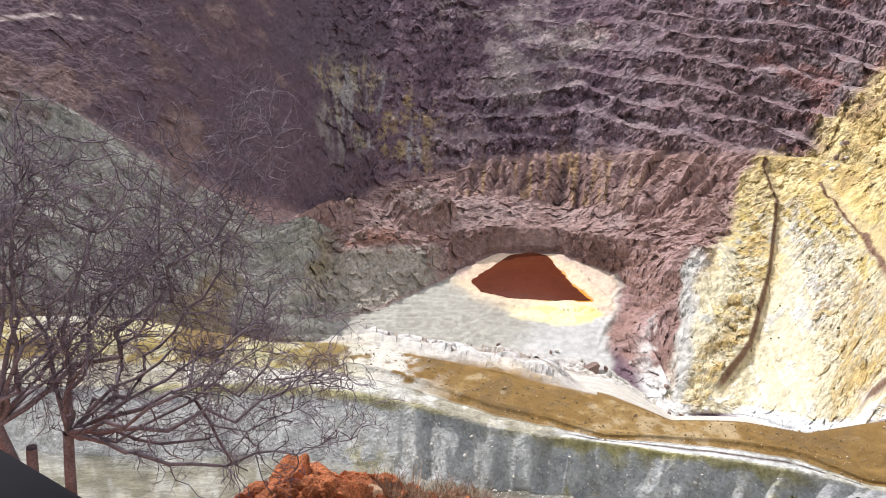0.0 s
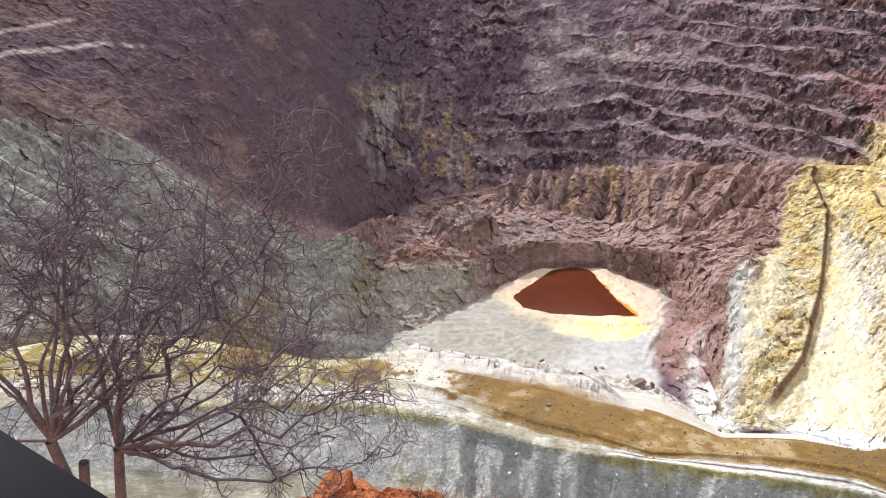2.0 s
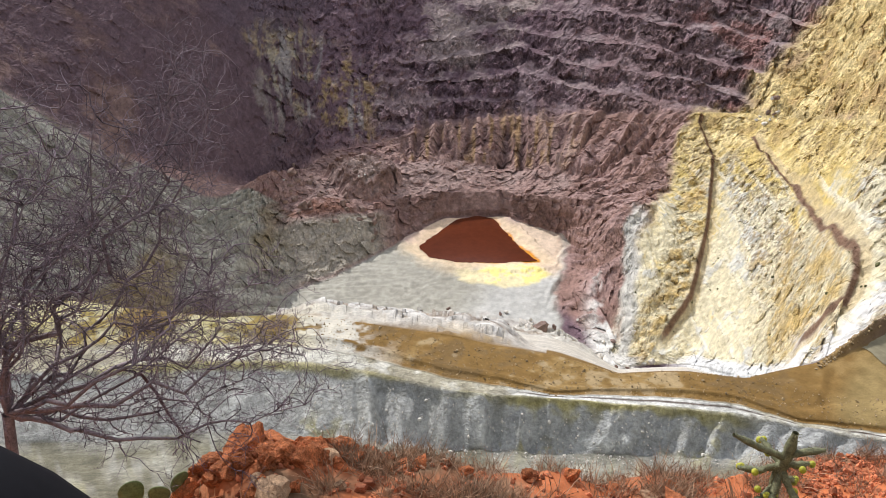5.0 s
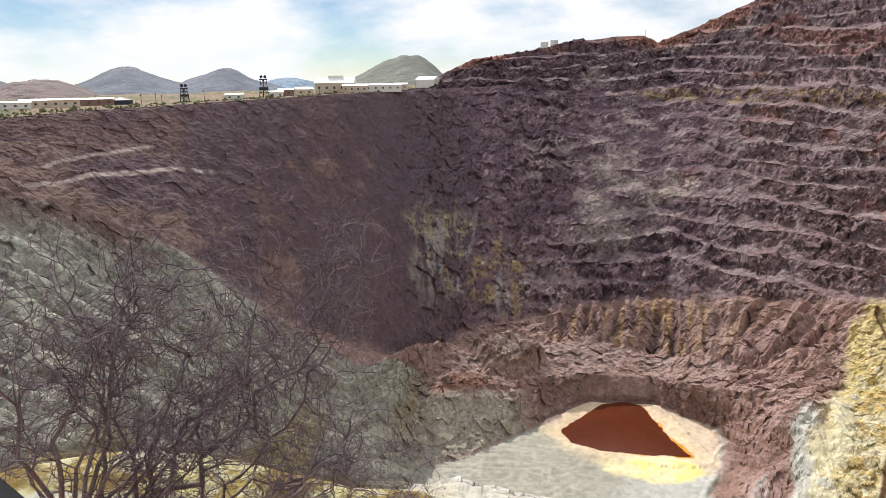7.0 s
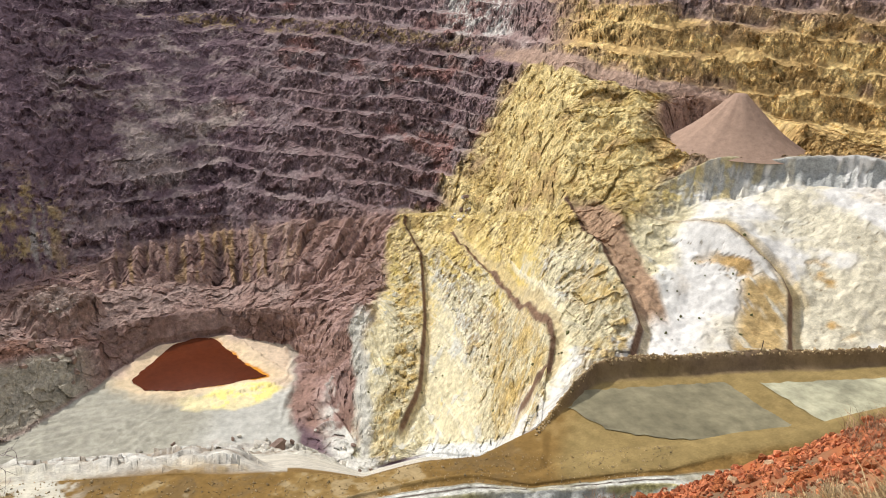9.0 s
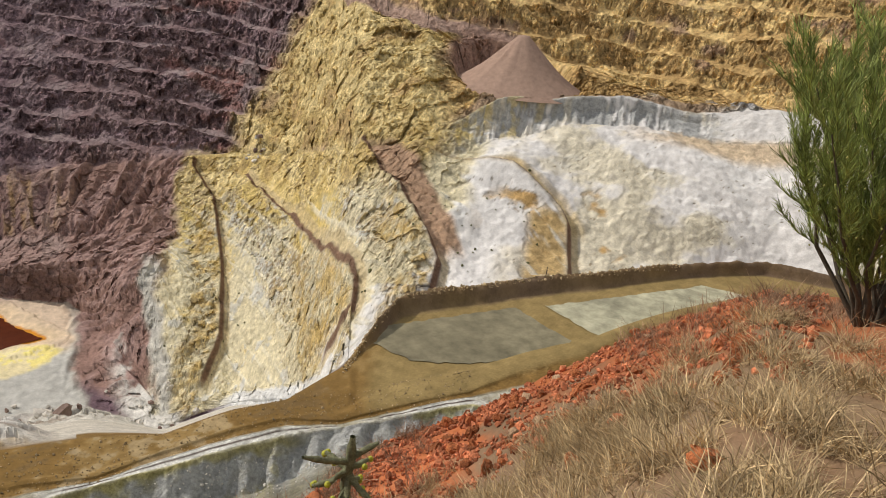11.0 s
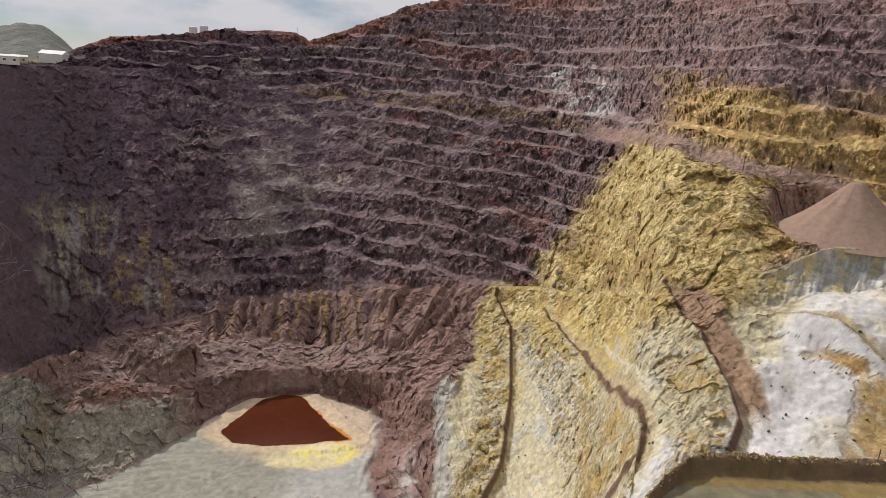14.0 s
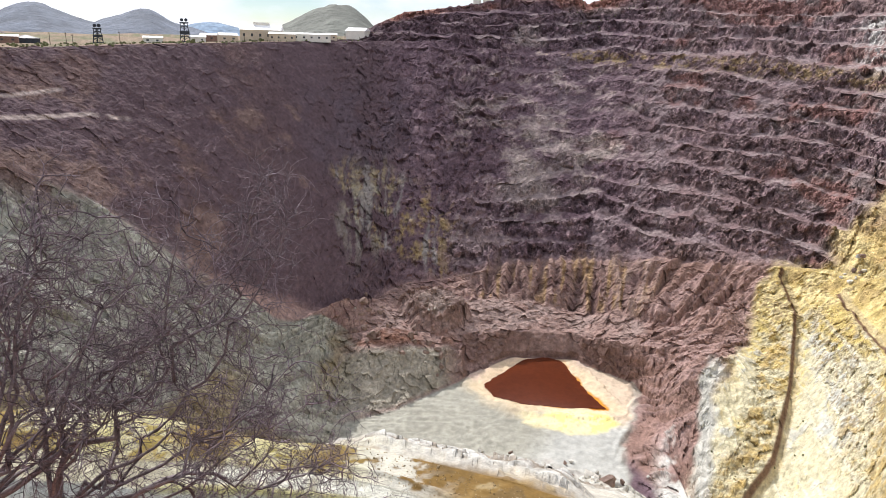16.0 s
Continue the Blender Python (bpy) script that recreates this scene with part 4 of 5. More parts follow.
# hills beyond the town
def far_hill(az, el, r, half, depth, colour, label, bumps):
    """A hill: az, el of its top, half width in degrees. colour is its ground, with haze mixed in when far."""
    mat = material("hill_scrub_haze", colour, scales=(0.006, 0.03), vary=0.28, bump=0.6, reach=20.0)
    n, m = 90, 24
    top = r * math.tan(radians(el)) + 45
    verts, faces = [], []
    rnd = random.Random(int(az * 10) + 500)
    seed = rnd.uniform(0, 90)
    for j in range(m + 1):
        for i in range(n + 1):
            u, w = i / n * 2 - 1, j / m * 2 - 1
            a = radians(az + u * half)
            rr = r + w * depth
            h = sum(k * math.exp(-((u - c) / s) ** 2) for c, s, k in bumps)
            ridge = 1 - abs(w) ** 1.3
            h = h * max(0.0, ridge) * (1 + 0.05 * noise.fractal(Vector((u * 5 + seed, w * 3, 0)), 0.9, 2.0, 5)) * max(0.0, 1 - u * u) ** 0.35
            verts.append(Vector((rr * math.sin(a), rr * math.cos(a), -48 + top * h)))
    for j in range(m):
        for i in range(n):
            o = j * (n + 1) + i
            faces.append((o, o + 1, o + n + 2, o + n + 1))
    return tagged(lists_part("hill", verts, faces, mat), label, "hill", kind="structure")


# the blue in these first four colours stands in for haze
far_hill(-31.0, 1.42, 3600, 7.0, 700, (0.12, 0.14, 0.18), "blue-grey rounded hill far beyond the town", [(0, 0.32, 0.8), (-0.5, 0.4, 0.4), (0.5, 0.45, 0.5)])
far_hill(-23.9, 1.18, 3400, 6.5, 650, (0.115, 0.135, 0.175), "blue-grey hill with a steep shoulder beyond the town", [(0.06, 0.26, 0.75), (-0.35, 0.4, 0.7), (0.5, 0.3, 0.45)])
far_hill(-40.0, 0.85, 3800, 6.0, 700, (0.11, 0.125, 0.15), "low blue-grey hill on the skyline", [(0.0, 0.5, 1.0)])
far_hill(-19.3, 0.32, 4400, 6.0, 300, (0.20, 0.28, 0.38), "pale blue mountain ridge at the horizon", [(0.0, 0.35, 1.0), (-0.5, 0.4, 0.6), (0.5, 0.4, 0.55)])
far_hill(-11.2, 1.8, 1900, 8.0, 420, (0.15, 0.158, 0.135), "grey-green scrub hill behind the sheds", [(0.0, 0.42, 0.92), (0.38, 0.3, 0.55), (-0.5, 0.3, 0.25)])
far_hill(-36.5, 0.42, 1500, 7.5, 260, (0.17, 0.13, 0.125), "brown flat-topped spoil ridge beyond the town", [(0.0, 0.62, 0.85), (0.3, 0.4, 0.3), (-0.4, 0.4, 0.3)])

# mine buildings on the far rim
PALE = material("pale_sheet_metal", (0.72, 0.69, 0.62), rough=0.6, scales=(0.3, 2.0), vary=0.08, bump=0.1)
CREAMY = material("cream_walls", (0.56, 0.47, 0.36), rough=0.8, scales=(0.3, 2.0), vary=0.12, bump=0.1)
WHITE_ROOF = material("white_roof", (0.86, 0.86, 0.85), rough=0.5, scales=(0.2, 1.5), vary=0.06, bump=0.1)
RUSTY = material("rusty_wall", (0.24, 0.15, 0.115), rough=0.8, scales=(0.3, 2.0), vary=0.25, bump=0.2)
DARK = material("dark_steel", (0.035, 0.04, 0.05), rough=0.6, scales=(1.0, 5.0), vary=0.2, bump=0.1)
GLASS_DARK = material("window_dark", (0.05, 0.055, 0.06), rough=0.3, scales=(1.0, 5.0), vary=0.1, bump=0.0)
WOOD = material("weathered_pole", (0.10, 0.075, 0.055), rough=0.85, scales=(2.0, 20.0), vary=0.25, bump=0.3)


def shed(az, r, wide, deep, high, rise, wall_mat, label, windows=4, turn=0.0, annex=0.0, monitor=False):
    p = polar(az, r)
    ob = empty("shed", p - Vector((0, 0, 1.0)), label, "building", "mine buildings on the rim")
    ob.rotation_euler = (0, 0, -radians(az + turn))
    w, d = wide / 2, deep / 2
    box_part("wall", wall_mat, ob, (-w, -d, 0, w, d, high + 1))
    bm = bmesh.new()
    z0 = high + 1.004
    pts = [(-w - 0.5, -d - 0.5, z0), (w + 0.5, -d - 0.5, z0), (w + 0.5, d + 0.5, z0), (-w - 0.5, d + 0.5, z0), (-w - 0.5, 0, z0 + rise), (w + 0.5, 0, z0 + rise)]
    v = [bm.verts.new(q) for q in pts]
    for f in ((0, 1, 5, 4), (2, 3, 4, 5), (0, 4, 3), (1, 2, 5), (3, 2, 1, 0)):
        bm.faces.new([v[i] for i in f])
    roof = part("roof", bm, WHITE_ROOF, ob)
    if monitor:
        box_part("roof_monitor", PALE, roof, (-w * 0.4, -1.6, z0 + rise - 1.2, w * 0.4, 1.6, z0 + rise + 1.8))
    for i in range(windows):
        x = -w + wide * (i + 0.5) / windows
        box_part("window", GLASS_DARK, ob, (x - wide / windows * 0.13, -d - 0.08, high * 0.4 + 1, x + wide / windows * 0.13, -d + 0.04, high * 0.66 + 1))
    if annex:
        box_part("annex", CREAMY, ob, (-w - annex, -d * 0.8, 0, -w - 0.003, d * 0.8, high * 0.62 + 1))
        box_part("annex_roof", WHITE_ROOF, ob, (-w - annex - 0.4, -d * 0.8 - 0.4, high * 0.62 + 1.004, -w - 0.003, d * 0.8 + 0.4, high * 0.62 + 1.5))
    return ob


shed(-15.7, 662, 34, 22, 9, 4.5, CREAMY, "cream mine shed with a white ridged roof", 5, 8, 0, True)
shed(-14.2, 648, 22, 12, 6, 1.8, CREAMY, "low cream shed with a white roof at the rim", 4, 4)
shed(-12.3, 672, 40, 14, 5.5, 1.4, PALE, "long pale shed with a white roof", 6, 2)
shed(-10.6, 705, 12, 9, 5, 1.6, CREAMY, "small cream shed beside the long shed", 2, 0, 4)
shed(-8.5, 735, 20, 14, 7, 3.2, PALE, "white gabled sheet-metal shed near the wall", 0, 25)
shed(-18.2, 610, 14, 10, 5, 2.0, CREAMY, "small cream workshop on the rim", 2, -12)
shed(-20.3, 590, 11, 8, 4, 1.2, PALE, "small pale hut beside the headframe", 2, 0)
shed(-23.4, 575, 13, 8, 4, 1.0, PALE, "low white hut on the rim", 2, 5)
shed(-19.3, 640, 18, 9, 5, 1.5, RUSTY, "rust-brown shed among the rim buildings", 3, 6)
shed(-33.4, 500, 27, 10, 4.0, 0.9, RUSTY, "long rust-brown shed with a pale roof", 5, 4)
shed(-35.9, 470, 30, 10, 4.2, 0.9, CREAMY, "long cream industrial shed on the rim", 6, -3, 8)
shed(-38.6, 452, 24, 9, 3.6, 0.8, PALE, "low pale shed with a flat roof", 5, 2)
shed(-41.5, 440, 20, 9, 3.6, 0.8, PALE, "low pale shed at the end of the row", 4, 0)


def lattice_tower(az, r, high, wide, label, house=True):
    p = polar(az, r)
    ob = empty("headframe", p - Vector((0, 0, 0.5)), label, "headframe", "headframes on the rim")
    ob.rotation_euler = (0, 0, -radians(az))
    w = wide / 2
    for sx, sy in ((-1, -1), (1, -1), (-1, 1), (1, 1)):
        v, f = [], []
        tube(v, f, [Vector((sx * w, sy * w, 0)), Vector((sx * w * 0.62, sy * w * 0.62, high))], [0.42, 0.34], 4)
        lists_part("leg", v, f, DARK, ob)
    for k in range(4):
        z, q = high * (k + 0.3) / 4, w * (1 - 0.38 * (k + 0.3) / 4)
        box_part("girder", DARK, ob, (-q, -q - 0.2, z, q, -q + 0.2, z + 0.5))
        v, f = [], []
        tube(v, f, [Vector((-q, -q, z)), Vector((q * 0.9, -q * 0.9, z + high / 4))], [0.22, 0.22], 4)
        tube(v, f, [Vector((q, -q, z)), Vector((-q * 0.9, -q * 0.9, z + high / 4))], [0.22, 0.22], 4)
        lists_part("brace", v, f, DARK, ob)
    if house:
        box_part("winding_deck", DARK, ob, (-w * 0.95, -w * 0.8, high * 0.45, w * 0.95, w * 0.8, high * 0.62))
        box_part("top_deck", DARK, ob, (-w * 0.85, -w * 0.7, high, w * 0.85, w * 0.7, high + 1.0))
        for x in (-w * 0.4, w * 0.4):
            bm = bmesh.new()
            bmesh.ops.create_cone(bm, cap_ends=True, segments=18, radius1=1.2, radius2=1.2, depth=0.4, matrix=Matrix.Translation((x, 0, high + 2.6)) @ Matrix.Rotation(radians(90), 4, "X"))
            part("sheave_wheel", bm, DARK, ob)
        v, f = [], []
        tube(v, f, [Vector((0, w * 0.6, high)), Vector((-w * 0.2, w * 3.2, 0))], [0.5, 0.5], 4)
        lists_part("back_stay", v, f, DARK, ob)
    return ob


lattice_tower(-21.2, 600, 14.5, 7.5, "dark steel mine headframe with twin wheels")
lattice_tower(-27.0, 560, 9.5, 6.5, "small dark headframe on a pale mound")


def tank(az, r, rad, high, mat, label):
    p = polar(az, r)
    ob = empty("storage_tank", p - Vector((0, 0, 0.4)), label, "tank", "storage tanks")
    bm = bmesh.new()
    bmesh.ops.create_cone(bm, cap_ends=True, segments=32, radius1=rad, radius2=rad, depth=high, matrix=Matrix.Translation((0, 0, high / 2)))
    part("shell", bm, mat, ob)
    bm = bmesh.new()
    bmesh.ops.create_cone(bm, cap_ends=True, segments=32, radius1=rad * 1.02, radius2=rad * 0.1, depth=rad * 0.25, matrix=Matrix.Translation((0, 0, high + rad * 0.125 + 0.004)))
    part("roof", bm, mat, ob)
    return ob


tank(0.6, 806, 4.2, 6.5, PALE, "pale round storage tank on the skyline")
tank(1.35, 808, 4.2, 6.5, PALE, "pale round storage tank on the skyline")
tank(-31.4, 520, 7.5, 3.4, DARK, "wide dark tank on the rim")


def pole(p, high, arm, label, lean=0.0):
    ob = empty("utility_pole", p - Vector((0, 0, 0.3)), label, "pole", "poles")
    ob.rotation_euler = (0, radians(lean), 0)
    v, f = [], []
    tube(v, f, [Vector((0, 0, 0)), Vector((0, 0, high + 0.3))], [0.2, 0.13], 7)
    lists_part("post", v, f, WOOD, ob)
    if arm:
        box_part("crossarm", WOOD, ob, (-arm, -0.23, high - 0.9, arm, -0.13, high - 0.65))
    return ob


for az, r, high in ((39.8, 408, 8.5), (42.9, 386, 8), (46.1, 391, 7)):
    pole(polar(az, r), high, 0.9, "thin dark utility pole beside the haul road", random.uniform(-1, 2))
pole(polar(55.2, 222), 8.0, 0.3, "dark wooden post behind the berm", 2)
for az, r, high in ((-30.0, 480, 7), (-29.0, 492, 7), (-28.6, 500, 6), (-25.6, 520, 8), (-17.0, 628, 7), (-9.5, 700, 8), (-11.8, 690, 8), (-33.0, 530, 7)):
    pole(polar(az, r), high, 0.8, "wooden utility pole among the mine buildings")
pole(polar(8.1, 818), 9, 0, "thin mast on the skyline of the upper benches")

# spoil heap by the haul road
HEAP = material("spoil", (0.36, 0.245, 0.185), scales=(0.4, 2.5), vary=0.16, bump=0.7, reach=0.5)
bm = bmesh.new()
rings, seg = 26, 96
cone_rows = []
for i in range(rings + 1):
    t = i / rings
    row = []
    for k in range(seg):
        a = 2 * math.pi * k / seg
        rad = 2.5 + 26 * t + 7 * t ** 5
        gul = noise.noise(Vector((math.cos(a) * 7, math.sin(a) * 7, t * 1.2)))
        z = 24 * (1 - t) ** 1.06 + gul * 0.7 * min(1, t * 3) * (1.1 - t) - 1.5 * t ** 6
        row.append(bm.verts.new((rad * math.cos(a) * (1 + 0.03 * gul), rad * math.sin(a), z)))
    cone_rows.append(row)
bm.faces.new(cone_rows[0])
for i in range(rings):
    for k in range(seg):
        bm.faces.new((cone_rows[i][k], cone_rows[i + 1][k], cone_rows[i + 1][(k + 1) % seg], cone_rows[i][(k + 1) % seg]))
for f in bm.faces:
    f.smooth = True
bmesh.ops.recalc_face_normals(bm, faces=bm.faces[:])
heap = part("spoil_cone", bm, HEAP)
heap.location = (276, 228, -52.0)
rnd = random.Random(77)
verts, faces = [], []
for _ in range(420):
    a, d, z = rnd.uniform(0, 6.283), rnd.uniform(26.5, 33), rnd.uniform(0.15, 0.55)
    c = Vector((d * math.cos(a), d * math.sin(a), 0.2))
    o = len(verts)
    verts += [c + Vector((rnd.uniform(0.6, 1.2) * x, rnd.uniform(0.6, 1.2) * y, rnd.uniform(0.6, 1.2) * w)) * z for x, y, w in ((1, 0, 0), (0, 1, 0), (-1, 0, 0), (0, -1, 0), (0, 0, 1), (0, 0, -1))]
    faces += [(o + p, o + q, o + r) for p, q, r in ((0, 1, 4), (1, 2, 4), (2, 3, 4), (3, 0, 4), (1, 0, 5), (2, 1, 5), (3, 2, 5), (0, 3, 5))]
lists_part("foot_stones", verts, faces, HEAP, heap, "coarse brown stones rolled to the foot")["kind"] = "stuff"
tagged(heap, "reddish-brown conical heap of fine mine spoil", "spoil heap")

# boulders in the pit
PALE_ROCK = material("pale_rock", (0.60, 0.57, 0.51), scales=(0.4, 2.5), vary=0.22, bump=0.7, reach=0.4, shift=0.15)
DARK_ROCK = material("dark_rock", (0.24, 0.17, 0.14), scales=(0.4, 2.5), vary=0.25, bump=0.7, reach=0.4, shift=0.2)
pit_shapes = [stone_mesh("boulder", PALE_ROCK, 900 + i, 0.5, 0.8, 3) for i in range(4)]
dark_shapes = [stone_mesh("boulder", DARK_ROCK, 950 + i, 0.5, 0.85, 3) for i in range(4)]


def boulder(x, y, size, dark, label, turn=None):
    me = random.choice(dark_shapes if dark else pit_shapes)
    ob = new("boulder", me)
    z = ground_at(x, y)
    ob.matrix_world = Matrix.LocRotScale((x, y, z + size * (0.22 if size < 5 else 0.1)), Euler((random.uniform(-0.3, 0.3), random.uniform(-0.3, 0.3), random.uniform(0, 6.3) if turn is None else turn)), (size, size * random.uniform(0.7, 1.0), size * random.uniform(0.8, 1.15)))
    return tagged(ob, label, "boulder", "boulders in the pit")


boulder(71.5, 282, 13, True, "huge dark angular boulder among white rocks", 0.6)
boulder(63.5, 280, 11, False, "huge pale boulder leaning on a dark one")
boulder(63, 270, 6, False, "pale boulder below the pit floor")
for i in range(46):
    az = random.uniform(-7, 26)
    r = random.uniform(268, 312) if az < 18 else random.uniform(262, 300)
    boulder(r * math.sin(radians(az)), r * math.cos(radians(az)), random.uniform(1.5, 4.5), random.random() < 0.25, "pale weathered boulder among the white rocks")
for i in range(26):
    az, r = random.uniform(-9, 1), random.uniform(380, 445)
    boulder(r * math.sin(radians(az)), r * math.cos(radians(az)), random.uniform(2, 5.5), random.random() < 0.75, "brown boulder on the broken bank by the pool")
for i in range(16):
    az, r = random.uniform(-8.5, -0.5), random.uniform(385, 432)
    boulder(r * math.sin(radians(az)), r * math.cos(radians(az)), random.uniform(5, 9), True, "massive brown rock mass slumped beside the pool")
for i in range(12):
    az, r = random.uniform(29.2, 30.6), random.uniform(425, 440)
    boulder(r * math.sin(radians(az)), r * math.cos(radians(az)), random.uniform(1.5, 4.5), random.random() < 0.2, "white rubble block at the foot of the wall")

# ---- near ground: stones ----
RED_ROCK = material("red_rock", (0.46, 0.155, 0.058), scales=(5.0, 30.0), vary=0.5, bump=0.8, reach=0.04, shift=0.3)
TAN_ROCK = material("tan_rock", (0.50, 0.33, 0.20), scales=(5.0, 30.0), vary=0.3, bump=0.7, reach=0.03, shift=0.2)
red_shapes = [stone_mesh("rock", RED_ROCK, i, 0.75, 0.8, 4) for i in range(7)]
tan_shapes = [stone_mesh("rock", TAN_ROCK, 40 + i, 0.5, 0.7, 3) for i in range(3)]


def rock(x, y, size, pale=False, label="rust-red angular rock in loose red soil", sink=0.15):
    me = random.choice(tan_shapes if pale else red_shapes)
    ob = new("rock", me)
    ob.matrix_world = Matrix.LocRotScale((x, y, ground_at(x, y) + size * sink), Euler((random.uniform(-0.5, 0.5), random.uniform(-0.5, 0.5), random.uniform(0, 6.3))), (size, size * random.uniform(0.65, 1.0), size * random.uniform(0.75, 1.2)))
    return tagged(ob, label, "rock", "red rocks")


# the red outcrop in front of the shrub
for x, y, size in ((-1.20, 4.35, 0.62), (-0.72, 4.55, 0.50), (-1.02, 4.48, 0.55), (-1.45, 4.30, 0.42), (-0.45, 4.62, 0.40), (-0.60, 4.40, 0.42), (-1.30, 4.05, 0.40), (-0.95, 4.15, 0.45), (-1.62, 4.10, 0.30), (-0.35, 4.45, 0.30), (-1.0, 3.8, 0.30), (-1.55, 3.8, 0.25), (-0.7, 4.1, 0.35), (-1.75, 4.3, 0.25)):
    rock(x, y, size, False, "fractured rust-red rock of the outcrop", 0.02)
for i in range(95):
    rock(random.gauss(-1.08, 0.46), random.gauss(4.12, 0.3), random.uniform(0.05, 0.22), random.random() < 0.16, "broken rust-red rock at the foot of the outcrop", 0.2)
for x, y, size in ((-0.88, 3.72, 0.36), (-1.02, 3.85, 0.18), (-1.25, 3.62, 0.22), (-0.6, 3.6, 0.14), (2.25, 4.45, 0.2)):
    rock(x, y, size, True, "pale tan rock lying on red soil", 0.25)
for x, y, size in ((2.4, 4.2, 0.46), (3.0, 4.05, 0.5), (1.2, 4.6, 0.22), (1.6, 4.7, 0.25), (2.0, 4.65, 0.22), (2.6, 4.7, 0.28), (0.2, 4.6, 0.2), (0.6, 4.6, 0.18), (3.1, 2.0, 0.26), (3.3, 1.2, 0.3), (2.3, 1.6, 0.22), (4.4, 2.6, 0.26)):
    rock(x, y, size, False, "single rust-red rock among dry grass", 0.2)
for i in range(110):
    az = random.uniform(46, 72)
    rb = float(np.interp(az, AZ, BROW[0]))
    r = rb * random.uniform(0.62, 1.0)
    rock(r * math.sin(radians(az)), r * math.cos(radians(az)), random.uniform(0.07, 0.26) * (1.5 if random.random() < 0.08 else 1), random.random() < 0.12, "small rust-red rock on the crumbling slope")


def rubble(name, count, spots, sizes, mat, label, seed):
    """Loose stones too many to count, in one mesh."""
    rnd = random.Random(seed)
    verts, faces = [], []
    base = [Vector(v) for v in ((1, 0, 0), (-1, 0, 0), (0, 1, 0), (0, -1, 0), (0, 0, 1), (0, 0, -0.6), (0.7, 0.6, 0.4), (-0.6, 0.6, 0.5), (0.5, -0.7, 0.45), (-0.6, -0.6, 0.35))]
    for _ in range(count):
        x, y = spots(rnd)
        s = rnd.uniform(*sizes) * (2.0 if rnd.random() < 0.06 else 1.0)
        turn = Euler((rnd.uniform(0, 6), rnd.uniform(0, 6), rnd.uniform(0, 6))).to_matrix()
        bm = bmesh.new()
        for v in base:
            bm.verts.new(turn @ Vector((v.x * rnd.uniform(0.7, 1.2), v.y * rnd.uniform(0.6, 1.0), v.z * rnd.uniform(0.6, 1.0))) * s)
        bmesh.ops.convex_hull(bm, input=bm.verts[:])
        z = ground_at(x, y) + s * 0.3
        o = len(verts)
        bm.verts.index_update()
        verts += [v.co + Vector((x, y, z)) for v in bm.verts]
        faces += [tuple(o + v.index for v in f.verts) for f in bm.faces]
        bm.free()
    return tagged(lists_part(name, verts, faces, mat, None, "", False), label, "gravel", kind="stuff")


def near_spot(a0, a1, lo, hi, clump=0.0):
    def spot(rnd):
        while True:
            az = rnd.uniform(a0, a1)
            r = float(np.interp(az, AZ, BROW[0])) * (lo + (hi - lo) * rnd.random() ** 0.7)
            x, y = r * math.sin(radians(az)), r * math.cos(radians(az))
            if noise.noise(Vector((x * 2.1, y * 2.1, 4))) + 0.5 * noise.noise(Vector((x * 5, y * 5, 9))) > clump - 0.5 + 0.3 * rnd.random():
                return x, y
    return spot


GRIT = material("red_grit", (0.43, 0.15, 0.07), scales=(6.0, 30.0), vary=0.45, bump=0.5, reach=0.02, shift=-0.5)
rubble("gravel", 4200, near_spot(40, 76, 0.62, 1.02), (0.012, 0.05), GRIT, "loose rust-red gravel on the slope", 3)
rubble("gravel", 1300, near_spot(-46, 42, 0.55, 1.02), (0.012, 0.045), GRIT, "loose red and orange gravel below the lookout", 4)

# ---- scrub on the far rim and slopes ----
SCRUB = material("scrub_green", (0.13, 0.135, 0.06), scales=(0.5, 3.0), vary=0.4, bump=0.6, reach=0.4)


def band_spot(a0, a1, inner_line, inner_az, out0, out1):
    def spot(rnd):
        az = rnd.uniform(a0, a1)
        r = float(np.interp(az, inner_az, inner_line)) + rnd.uniform(out0, out1)
        return r * math.sin(radians(az)), r * math.cos(radians(az))
    return spot


tagged(rubble("scrub", 420, band_spot(-42, -7, HAUL[0], AZ, 4, 70), (0.4, 1.3), SCRUB, "low olive scrub among the rim buildings", 61), category="scrub")
tagged(rubble("scrub", 320, band_spot(8, 40, SKYLINE[0], SKY_AZ, -70, -2), (0.4, 1.4), SCRUB, "sparse olive scrub on the upper benches", 62), category="scrub")
tagged(rubble("scrub", 70, band_spot(22, 56, SHORE[0], AZ, 5, 60), (0.25, 0.8), SCRUB, "sparse dull scrub on the yellow slope", 63), category="scrub")
STONE = material("terrace_stone", (0.37, 0.28, 0.16), scales=(0.8, 4.0), vary=0.4, bump=0.5, reach=0.2, shift=-0.5)
rubble("gravel", 1700, band_spot(-8, 50, ROAD[0], AZ, -2, 12), (0.05, 0.24), STONE, "scattered brown stones on the terrace", 64)
rubble("gravel", 1100, band_spot(38, 66, TERRACE[0], AZ, -4.5, 0.5), (0.1, 0.45), STONE, "brown stones on the berm by the ponds", 65)
rubble("gravel", 600, band_spot(-12, 36, CREST[0], AZ, -12, -1), (0.08, 0.3), PALE_ROCK, "loose pale stones on the grey bank", 66)

